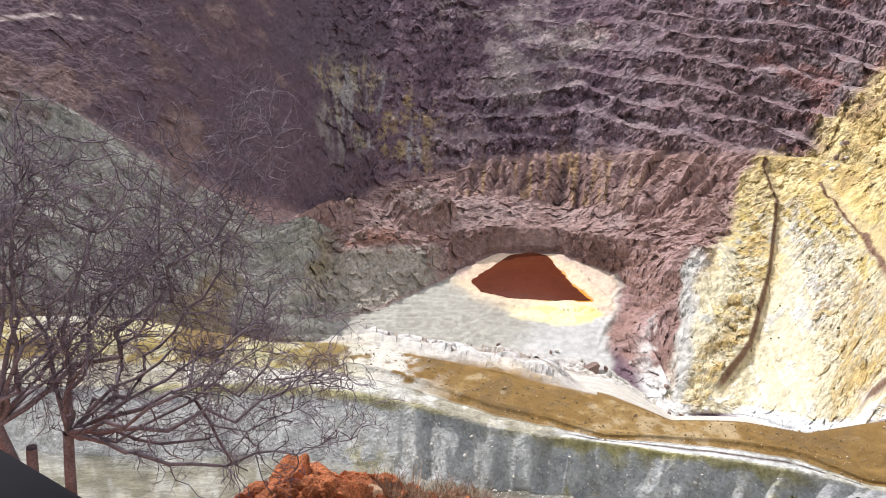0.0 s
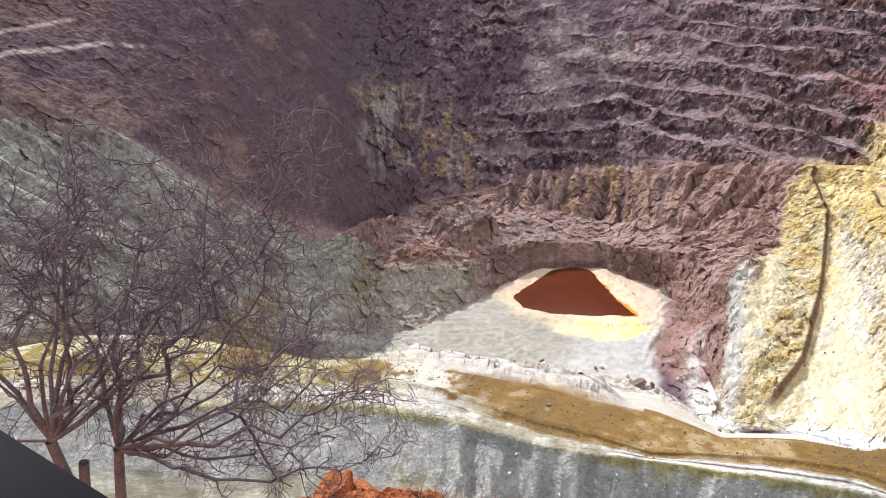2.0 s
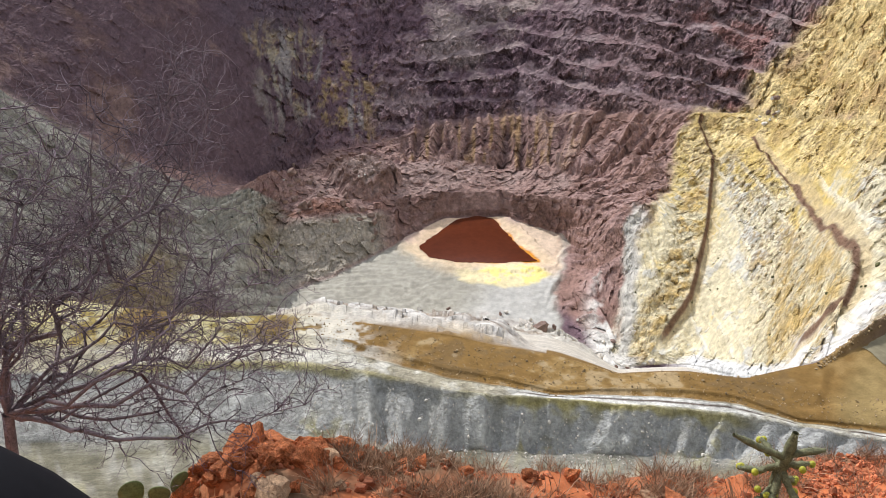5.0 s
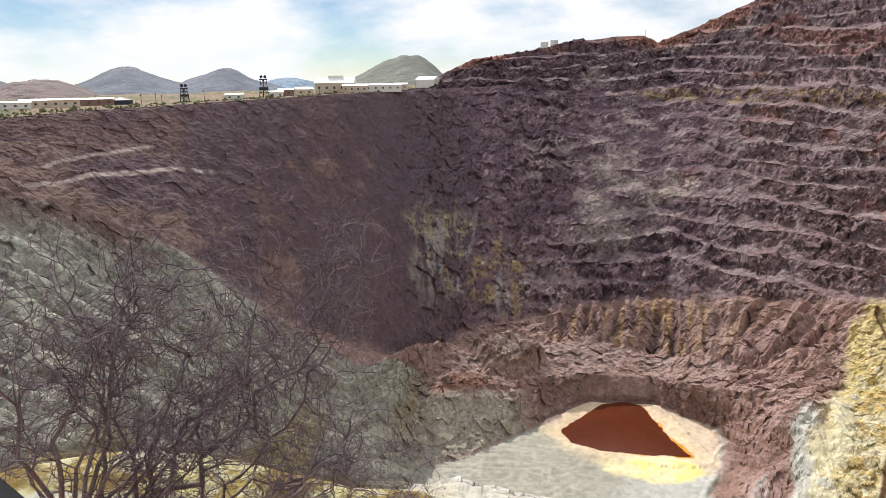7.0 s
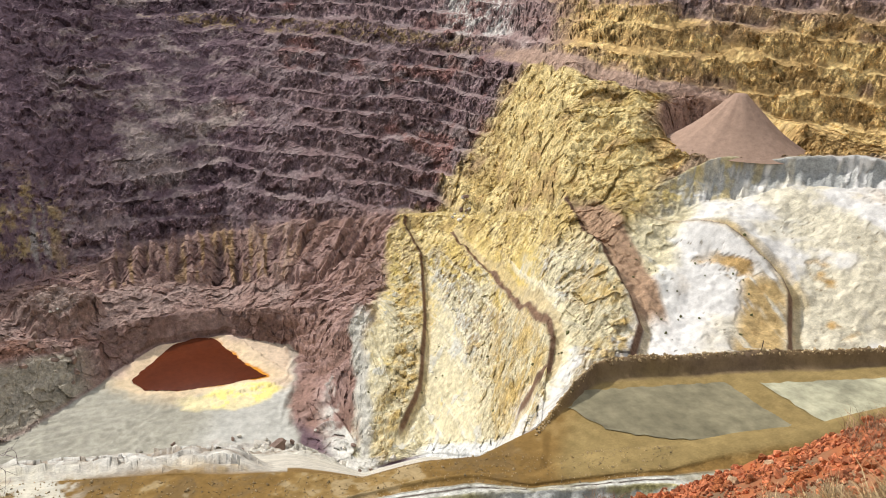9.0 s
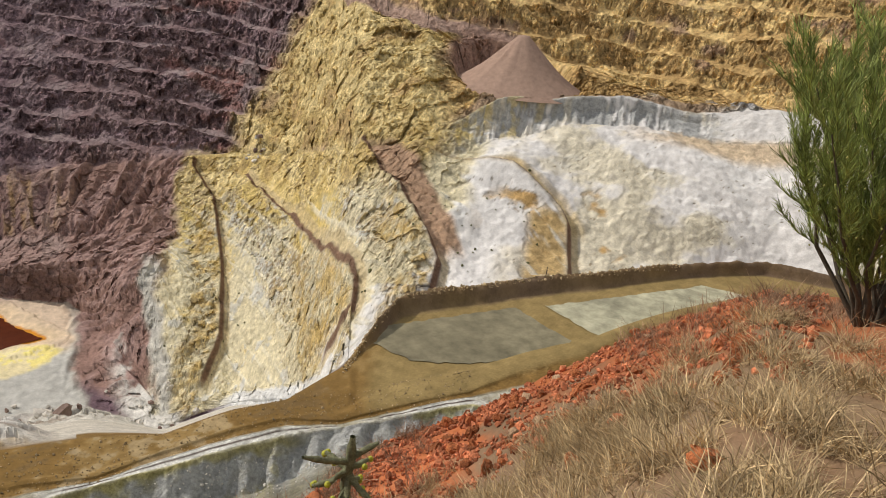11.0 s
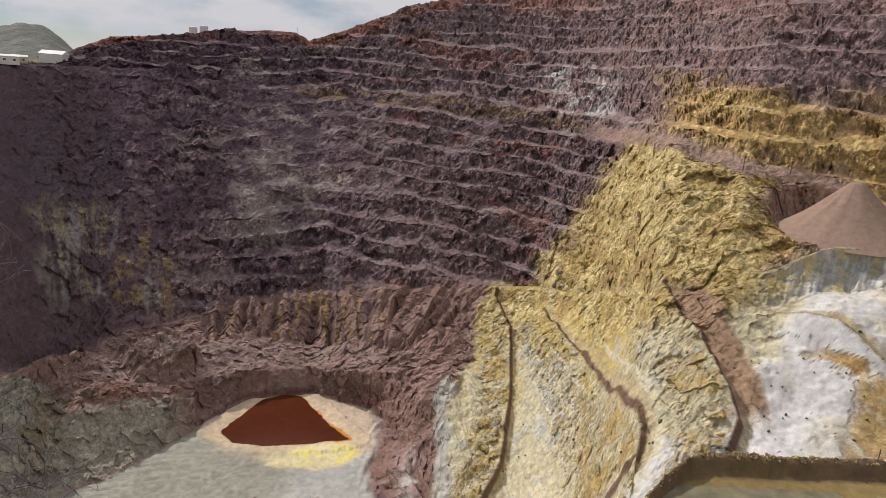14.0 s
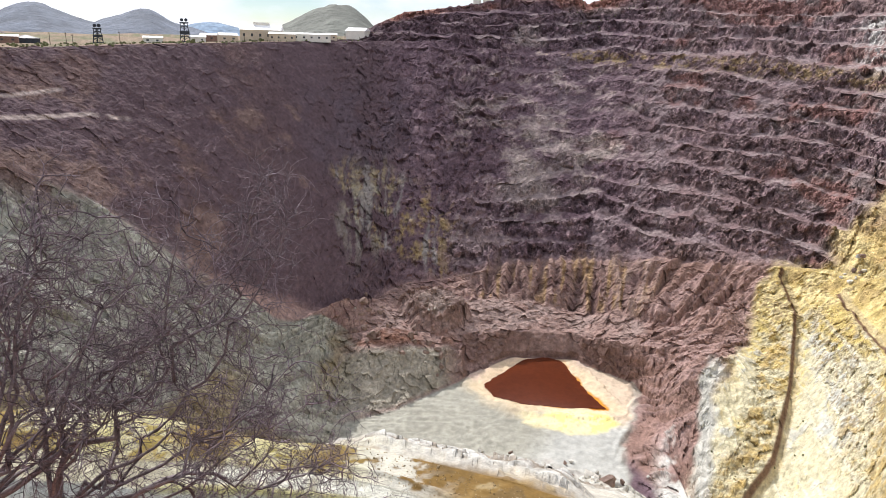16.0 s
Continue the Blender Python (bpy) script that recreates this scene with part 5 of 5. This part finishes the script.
# ---- plants ----
BARK = material("grey_bark", (0.22, 0.18, 0.19), rough=0.85, scales=(8.0, 60.0), vary=0.35, bump=0.4, reach=0.01)
TWIG = material("dark_twig", (0.17, 0.13, 0.15), rough=0.8, scales=(10.0, 60.0), vary=0.3, bump=0.0, shift=-0.5)
STRAW = material("dry_grass", (0.48, 0.36, 0.20), rough=0.8, scales=(3.0, 20.0), vary=0.4, bump=0.0, shift=-0.5)
STRAW_RED = material("dry_weed", (0.33, 0.215, 0.135), rough=0.8, scales=(3.0, 20.0), vary=0.35, bump=0.0, shift=-0.5)
BROOM = material("broom_green", (0.24, 0.29, 0.075), rough=0.65, scales=(3.0, 30.0), vary=0.4, bump=0.0, shift=-0.5)
BROOM_STEM = material("broom_stem", (0.10, 0.082, 0.06), rough=0.8, scales=(8.0, 50.0), vary=0.3, bump=0.2, reach=0.01)
BUD = material("broom_bud", (0.34, 0.33, 0.10), rough=0.6, scales=(8.0, 40.0), vary=0.3, bump=0.0)
PAD = material("cactus_pad", (0.15, 0.19, 0.075), rough=0.6, scales=(14.0, 60.0), vary=0.25, bump=0.3, reach=0.01)
CHOLLA = material("cholla_skin", (0.16, 0.165, 0.09), rough=0.75, scales=(18.0, 80.0), vary=0.4, bump=0.5, reach=0.01)
FRUIT = material("cactus_fruit", (0.42, 0.42, 0.04), rough=0.5, scales=(14.0, 60.0), vary=0.2, bump=0.1, reach=0.005)


def crooked(rnd, a, b, bend, n):
    """A bent, kinked path from a to b."""
    side = Vector((rnd.gauss(0, 1), rnd.gauss(0, 1), rnd.gauss(0, 1))) * bend
    out = []
    for i in range(n + 1):
        t = i / n
        kink = Vector((rnd.gauss(0, 1), rnd.gauss(0, 1), rnd.gauss(0, 1))) * bend * 0.22 * math.sin(math.pi * min(t, 0.9))
        out.append(a.lerp(b, t) + side * math.sin(math.pi * t) + kink)
    return out


def bare_shrub():
    rnd = random.Random(21)
    foot = Vector((-2.86, 3.72, ground_at(-2.86, 3.72) - 0.05))
    ob = empty("bare_shrub", foot, "leafless thorny grey-brown shrub on the slope edge", "shrub")
    hub = [Vector((-2.76, 3.74, -3.25)), Vector((-2.55, 3.84, -3.2)), Vector((-2.88, 3.66, -3.0))]
    ends = [(-1.22, 4.44, -1.13), (-1.04, 4.48, -1.33), (-1.44, 4.37, -1.67), (-0.66, 4.55, -3.62), (-0.84, 4.52, -3.02), (-1.09, 4.47, -2.27), (-1.74, 4.26, -1.30), (-2.09, 4.10, -1.17), (-2.38, 3.94, -1.22),
            (-2.49, 3.87, -1.0), (-2.80, 3.65, -1.35), (-2.95, 3.58, -1.05), (-3.1, 3.47, -1.98), (-1.96, 4.16, -1.89), (-1.31, 4.41, -2.70), (-2.63, 3.78, -1.77), (-1.02, 4.49, -3.3), (-1.70, 4.25, -2.35),
            (-2.25, 4.3, -1.6), (-2.7, 4.1, -1.5), (-1.6, 4.6, -2.0), (-3.3, 3.3, -2.6), (-0.95, 4.7, -2.6), (-1.9, 3.8, -2.2), (-2.4, 3.6, -2.4), (-1.2, 4.3, -3.0), (-1.5, 4.5, -1.45), (-1.9, 4.3, -1.5), (-0.75, 4.5, -3.3)]
    stems_v, stems_f, twig_v, twig_f = [], [], [], []
    for k, h in enumerate(hub):
        v, f = [], []
        tube(v, f, [p - foot for p in crooked(rnd, foot + Vector((rnd.uniform(-0.08, 0.08), rnd.uniform(-0.05, 0.05), 0)), h, 0.05, 5)], [0.05 - 0.003 * i for i in range(6)], 8)
        lists_part("trunk", v, f, BARK, ob)

    def spray(p, d, length, rad, depth):
        n = max(3, int(length / 0.06))
        path = [p]
        for i in range(n):
            d = (d + Vector((rnd.gauss(0, 0.42), rnd.gauss(0, 0.42), rnd.gauss(0, 0.42)))).normalized()
            path.append(path[-1] + d * length / n)
        tube(twig_v, twig_f, [q - foot for q in path], [rad * (1 - 0.72 * i / n) for i in range(n + 1)], 3)
        if depth:
            for i in range(1, n + 1):
                for _ in range(2 if rnd.random() < 0.35 else 1):
                    if rnd.random() < 0.66:
                        axis = Vector((rnd.gauss(0, 1), rnd.gauss(0, 1), rnd.gauss(0, 1))).normalized()
                        e = (d + axis * 1.25).normalized()
                        spray(path[i], e, length * rnd.uniform(0.3, 0.6), rad * 0.55, depth - 1)

    for e in ends:
        e = Vector(e)
        h = min(hub, key=lambda q: (q - e).length + rnd.uniform(0, 0.3))
        e = e + Vector((rnd.uniform(-0.05, 0.05), rnd.uniform(-0.3, 0.3), 0))
        length = (e - h).length
        n = max(6, int(length / 0.16))
        path = crooked(rnd, h, e, 0.15 * length ** 0.5, n)
        rad = 0.008 + 0.0062 * length
        v, f = [], []
        tube(v, f, [q - foot for q in path], [max(0.004, rad * (1 - 0.86 * i / n)) for i in range(n + 1)], 6)
        lists_part("branch", v, f, BARK, ob)
        for i in range(2, n + 1):
            for _ in range(3 if i > n * 0.5 else 1):
                d = (path[i] - path[i - 1]).normalized()
                axis = Vector((rnd.gauss(0, 1), rnd.gauss(0, 1), rnd.gauss(0, 0.8))).normalized()
                spray(path[i], (d + axis * 1.2).normalized(), rnd.uniform(0.25, 0.62), 0.0056, 2)
    # one dead branch hangs down
    v, f = [], []
    tube(v, f, [Vector(q) - foot for q in ((-1.95, 4.17, -3.10), (-1.80, 4.22, -3.22), (-1.74, 4.24, -3.40), (-1.70, 4.27, -3.62), (-1.62, 4.28, -3.86), (-1.52, 4.3, -3.95))], [0.014, 0.013, 0.012, 0.011, 0.009, 0.006], 5)
    lists_part("dead_branch", v, f, TWIG, ob)
    lists_part("twig_mass", twig_v, twig_f, TWIG, ob, "dense thorny dark twigs")["kind"] = "stuff"
    return ob


bare_shrub()


def broom_shrub(name, foot, tall, wide, stems, lean, label, seed, fill=15):
    rnd = random.Random(seed)
    foot = Vector(foot)
    ob = empty(name, foot, label, "shrub", "green broom shrubs")
    leaf_v, leaf_f, bud_v, bud_f = [], [], [], []

    def blade(p, d, length, w):
        q = p + d * length * 0.55 + Vector((rnd.gauss(0, 0.02), rnd.gauss(0, 0.02), 0.01))
        r = p + d * length + Vector((0, 0, 0.05 * length))
        s = d.orthogonal().normalized() * w
        s = Matrix.Rotation(rnd.uniform(0, 6.3), 3, d) @ s
        o = len(leaf_v)
        leaf_v.extend((p - s, p + s, q + s, q - s, r))
        leaf_f.extend(((o, o + 1, o + 2, o + 3), (o + 3, o + 2, o + 4)))

    for k in range(stems):
        a = 2 * math.pi * (k + rnd.uniform(-0.3, 0.3)) / stems
        reach = wide * rnd.uniform(0.35, 1.0)
        tip = Vector((math.cos(a) * reach + lean[0], math.sin(a) * reach * 0.8 + lean[1], tall * rnd.uniform(0.62, 1.0) * (1 - 0.22 * reach / wide)))
        path = crooked(rnd, Vector((math.cos(a) * 0.08, math.sin(a) * 0.08, -0.05)), tip, 0.10, 9)
        v, f = [], []
        tube(v, f, path, [0.026 * (1 - 0.085 * i) for i in range(10)], 6)
        lists_part("stem", v, f, BROOM_STEM, ob)
        for i in range(3, 10):
            for _ in range(3):
                d = ((path[i] - path[i - 1]).normalized() + Vector((rnd.gauss(0, 0.42), rnd.gauss(0, 0.42), rnd.uniform(0.0, 0.5)))).normalized()
                length = rnd.uniform(0.35, 0.7) * tall / 2.6
                sub = crooked(rnd, path[i], path[i] + d * length, 0.04, 5)
                tube(leaf_v, leaf_f, sub, [0.006, 0.005, 0.0045, 0.004, 0.003, 0.002], 3)
                for j in range(1, 6):
                    for _ in range(fill):
                        e = (d + Vector((rnd.gauss(0, 0.36), rnd.gauss(0, 0.36), rnd.uniform(-0.1, 0.55)))).normalized()
                        blade(sub[j].lerp(sub[j - 1], rnd.random()), e, rnd.uniform(0.08, 0.24), 0.0028)
                    if rnd.random() < 0.3:
                        c = sub[j] + Vector((rnd.gauss(0, 0.05), rnd.gauss(0, 0.05), rnd.gauss(0, 0.05)))
                        o = len(bud_v)
                        bud_v.extend([c + Vector(q) * 0.011 for q in ((1, 0, 0), (-1, 0, 0), (0, 1, 0), (0, -1, 0), (0, 0, 1.3), (0, 0, -1))])
                        bud_f.extend([(o + x, o + y, o + z) for x, y, z in ((0, 2, 4), (2, 1, 4), (1, 3, 4), (3, 0, 4), (2, 0, 5), (1, 2, 5), (3, 1, 5), (0, 3, 5))])
    lists_part("foliage", leaf_v, leaf_f, BROOM, ob, "fine needle-like green foliage")["kind"] = "stuff"
    lists_part("buds", bud_v, bud_f, BUD, ob, "pale yellow-green buds")["kind"] = "stuff"
    return ob


broom_at = polar(79.0, 7.3)
broom_shrub("broom_shrub", broom_at, 2.6, 1.25, 19, (-0.12, 0.3), "tall wispy green broom shrub in dry grass", 5, 18)
broom_shrub("broom_shrub", polar(97, 3.3), 0.75, 0.55, 8, (-0.2, 0.35), "low wispy green broom shrub at the path", 6, 10)


def cholla(foot, label):
    rnd = random.Random(8)
    ob = empty("cholla_cactus", foot, label, "cactus")

    def arm(name, path, rad):
        n = len(path)
        v, f = [], []
        dense = []
        for i in range(n - 1):
            for k in range(5):
                dense.append(path[i].lerp(path[i + 1], k / 5))
        dense.append(path[-1])
        m = len(dense)
        tube(v, f, dense, [rad * (1 + 0.16 * (i % 2)) * (1 if i < m - 2 else 0.6) for i in range(m)], 9)
        o = len(v)
        for p, i in zip(dense, range(m)):
            for _ in range(12):
                d = Vector((rnd.gauss(0, 1), rnd.gauss(0, 1), rnd.gauss(0, 1))).normalized()
                a = p + d * rad
                s = d.orthogonal().normalized() * 0.0022
                o = len(v)
                v.extend((a - s, a + s, a + d * 0.024))
                f.append((o, o + 1, o + 2))
        return lists_part(name, v, f, CHOLLA, ob)

    arm("trunk", [Vector(q) for q in ((0, 0, -0.1), (0.01, 0, 0.2), (0.0, 0.02, 0.45), (0.02, 0, 0.66), (0.03, 0, 0.9))], 0.034)
    tips = []
    for sx, sy, z0, lx, lz, dip in ((-1, 0.2, 0.66, 0.36, 0.20, -0.02), (1, 0.1, 0.62, 0.20, 0.0, -0.05), (0.8, -0.3, 0.68, 0.26, 0.10, 0.02), (-0.8, 0.4, 0.60, 0.30, -0.04, -0.10), (0.3, -0.9, 0.55, 0.22, -0.10, -0.06),
                                    (-0.5, -0.6, 0.52, 0.24, -0.12, -0.06), (0.9, 0.5, 0.50, 0.22, -0.14, -0.05), (-0.2, 0.9, 0.58, 0.25, 0.05, 0.0), (-1, -0.2, 0.42, 0.18, -0.14, -0.05), (0.5, 0.8, 0.38, 0.16, -0.16, -0.03)):
        a = Vector((0.01, 0, z0))
        b = a + Vector((sx * lx * 0.5, sy * lx * 0.5, lz * 0.5 + dip))
        c = a + Vector((sx * lx, sy * lx, lz + dip))
        arm("arm", [a, b, c], 0.023)
        tips += [c, b]
    for i, p in enumerate(tips * 2):
        if p.z < 0.66 and rnd.random() < 0.75:
            bm = bmesh.new()
            q = p + Vector((rnd.gauss(0, 0.025), rnd.gauss(0, 0.025), rnd.gauss(-0.02, 0.03)))
            bmesh.ops.create_icosphere(bm, subdivisions=2, radius=0.024, matrix=Matrix.Translation(q) @ Matrix.Diagonal((1, 1, 1.25, 1)))
            part("fruit", bm, FRUIT, ob, "yellow-green cactus fruit")
    return ob


cactus = cholla(Vector((3.38, 4.38, ground_at(3.38, 4.38) - 0.03)), "spiny green cholla cactus with yellow fruit")
cactus.scale = (1.3, 1.3, 1.2)


def prickly_pear(x, y):
    rnd = random.Random(4)
    ob = empty("prickly_pear", (x, y, ground_at(x, y)), "dull green prickly pear cactus under the shrub", "cactus")
    for px, py, pz, size, turn, tip in ((0, 0, 0.05, 0.17, 0.2, 0.1), (0.12, 0.04, 0.10, 0.16, -0.4, -0.2), (-0.05, 0.05, 0.26, 0.15, 0.5, -0.15), (0.10, 0.0, 0.30, 0.13, 0.1, 0.25), (0.2, 0.05, 0.34, 0.12, 0.9, 0.4), (-0.12, 0.0, 0.12, 0.14, -0.3, -0.3)):
        bm = bmesh.new()
        bmesh.ops.create_icosphere(bm, subdivisions=3, radius=1.0)
        for v in bm.verts:
            v.co = Vector((v.co.x * size * 0.5 * (1 + 0.18 * v.co.z), v.co.y * 0.018, (v.co.z + 0.9) * size * 0.62))
        bmesh.ops.transform(bm, matrix=pose(px, py, pz - 0.05, math.degrees(tip) * 0.4, math.degrees(tip), math.degrees(turn)), verts=bm.verts[:])
        for f in bm.faces:
            f.smooth = True
        part("pad", bm, PAD, ob)
    return ob


prickly_pear(-1.96, 4.05).scale = (1.25, 1.25, 1.25)


def grass(name, count, spots, tall, mat, label, seed, tuft=9, droop=0.6):
    rnd = random.Random(seed)
    verts, faces = [], []
    for _ in range(count):
        x, y = spots(rnd)
        z = ground_at(x, y) - 0.01
        lean = Vector((rnd.gauss(0, 0.35), rnd.gauss(0, 0.35), 1))
        high = rnd.uniform(*tall)
        for _ in range(tuft):
            p = Vector((x + rnd.gauss(0, 0.05), y + rnd.gauss(0, 0.05), z))
            d = (lean + Vector((rnd.gauss(0, 0.45), rnd.gauss(0, 0.45), 0))).normalized()
            length, w = high * rnd.uniform(0.5, 1.15), rnd.uniform(0.0014, 0.0034)
            side = d.orthogonal().normalized()
            side = (Matrix.Rotation(rnd.uniform(0, 6.3), 3, d) @ side) * w
            fall = Vector((d.x, d.y, -0.3)) * droop * length * rnd.uniform(0.2, 1.0)
            q = p + d * length * 0.55 + fall * 0.22
            r = p + d * length * 0.95 + fall
            o = len(verts)
            verts.extend((p - side, p + side, q + side, q - side, r))
            faces.extend(((o, o + 1, o + 2, o + 3), (o + 3, o + 2, o + 4)))
    return tagged(lists_part(name, verts, faces, mat), label, "grass", kind="stuff")


grass("dry_grass", 1200, near_spot(50, 67, 0.22, 0.66, 0.5), (0.14, 0.42), STRAW, "tangled straw-coloured dry grass on the slope", 37, 10, 0.9)
grass("dry_grass", 1700, near_spot(66, 92, 0.24, 0.84, 0.45), (0.14, 0.42), STRAW, "tangled straw-coloured dry grass on the slope", 31, 10, 0.9)
grass("dry_grass", 900, near_spot(33, 66, 0.42, 0.72, 0.55), (0.12, 0.36), STRAW, "straw-coloured dry grass on red soil", 32, 9, 0.7)
grass("dry_weeds", 1900, near_spot(-9, 46, 0.6, 1.03, 0.5), (0.10, 0.36), STRAW_RED, "thin reddish dry weeds on the slope edge", 33, 8, 0.4)
grass("dry_weeds", 420, near_spot(62, 84, 0.80, 1.0), (0.15, 0.42), STRAW_RED, "reddish dry weeds beside the broom shrub", 34, 8, 0.4)
grass("dry_weeds", 1300, near_spot(-46, 44, 0.93, 1.22), (0.07, 0.2), STRAW_RED, "low dry weeds along the brow of the slope", 38, 7, 0.5)
grass("dry_weeds", 420, near_spot(-47, -20, 0.55, 1.0), (0.08, 0.22), STRAW, "sparse dry weeds below the bare shrub", 35, 7, 0.5)

# dark padded rail at the lookout's edge, close to the eye
RUBBER = material("black_rubber", (0.008, 0.008, 0.010), rough=0.7, scales=(6.0, 40.0), vary=0.15, bump=0.05, reach=0.002, specular=0.06)
rail = empty("rail", (-0.3, 0.32, ground_at(-0.3, 0.32)), "black padded rail at the lookout edge", "railing")
foot = rail.location.copy()
verts, faces = [], []
line = [Vector((-0.726, 0.577, -0.637)), Vector((-0.532, 0.581, -0.821)), Vector((-0.389, 0.535, -0.935)), Vector((-0.202, 0.460, -1.040))]
tube(verts, faces, [p - foot for p in line], [0.18, 0.18, 0.18, 0.18], 32)
faces += [tuple(range(31, -1, -1)), tuple(range(96, 128))]
lists_part("padding", verts, faces, RUBBER, rail)
for p in (line[0], line[3]):
    verts, faces = [], []
    q = Vector((p.x, p.y - 0.02, ground_at(p.x, p.y) - 0.05))
    tube(verts, faces, [q - foot, Vector((p.x, p.y, p.z)) - foot], [0.03, 0.03], 12)
    lists_part("post", verts, faces, DARK, rail)
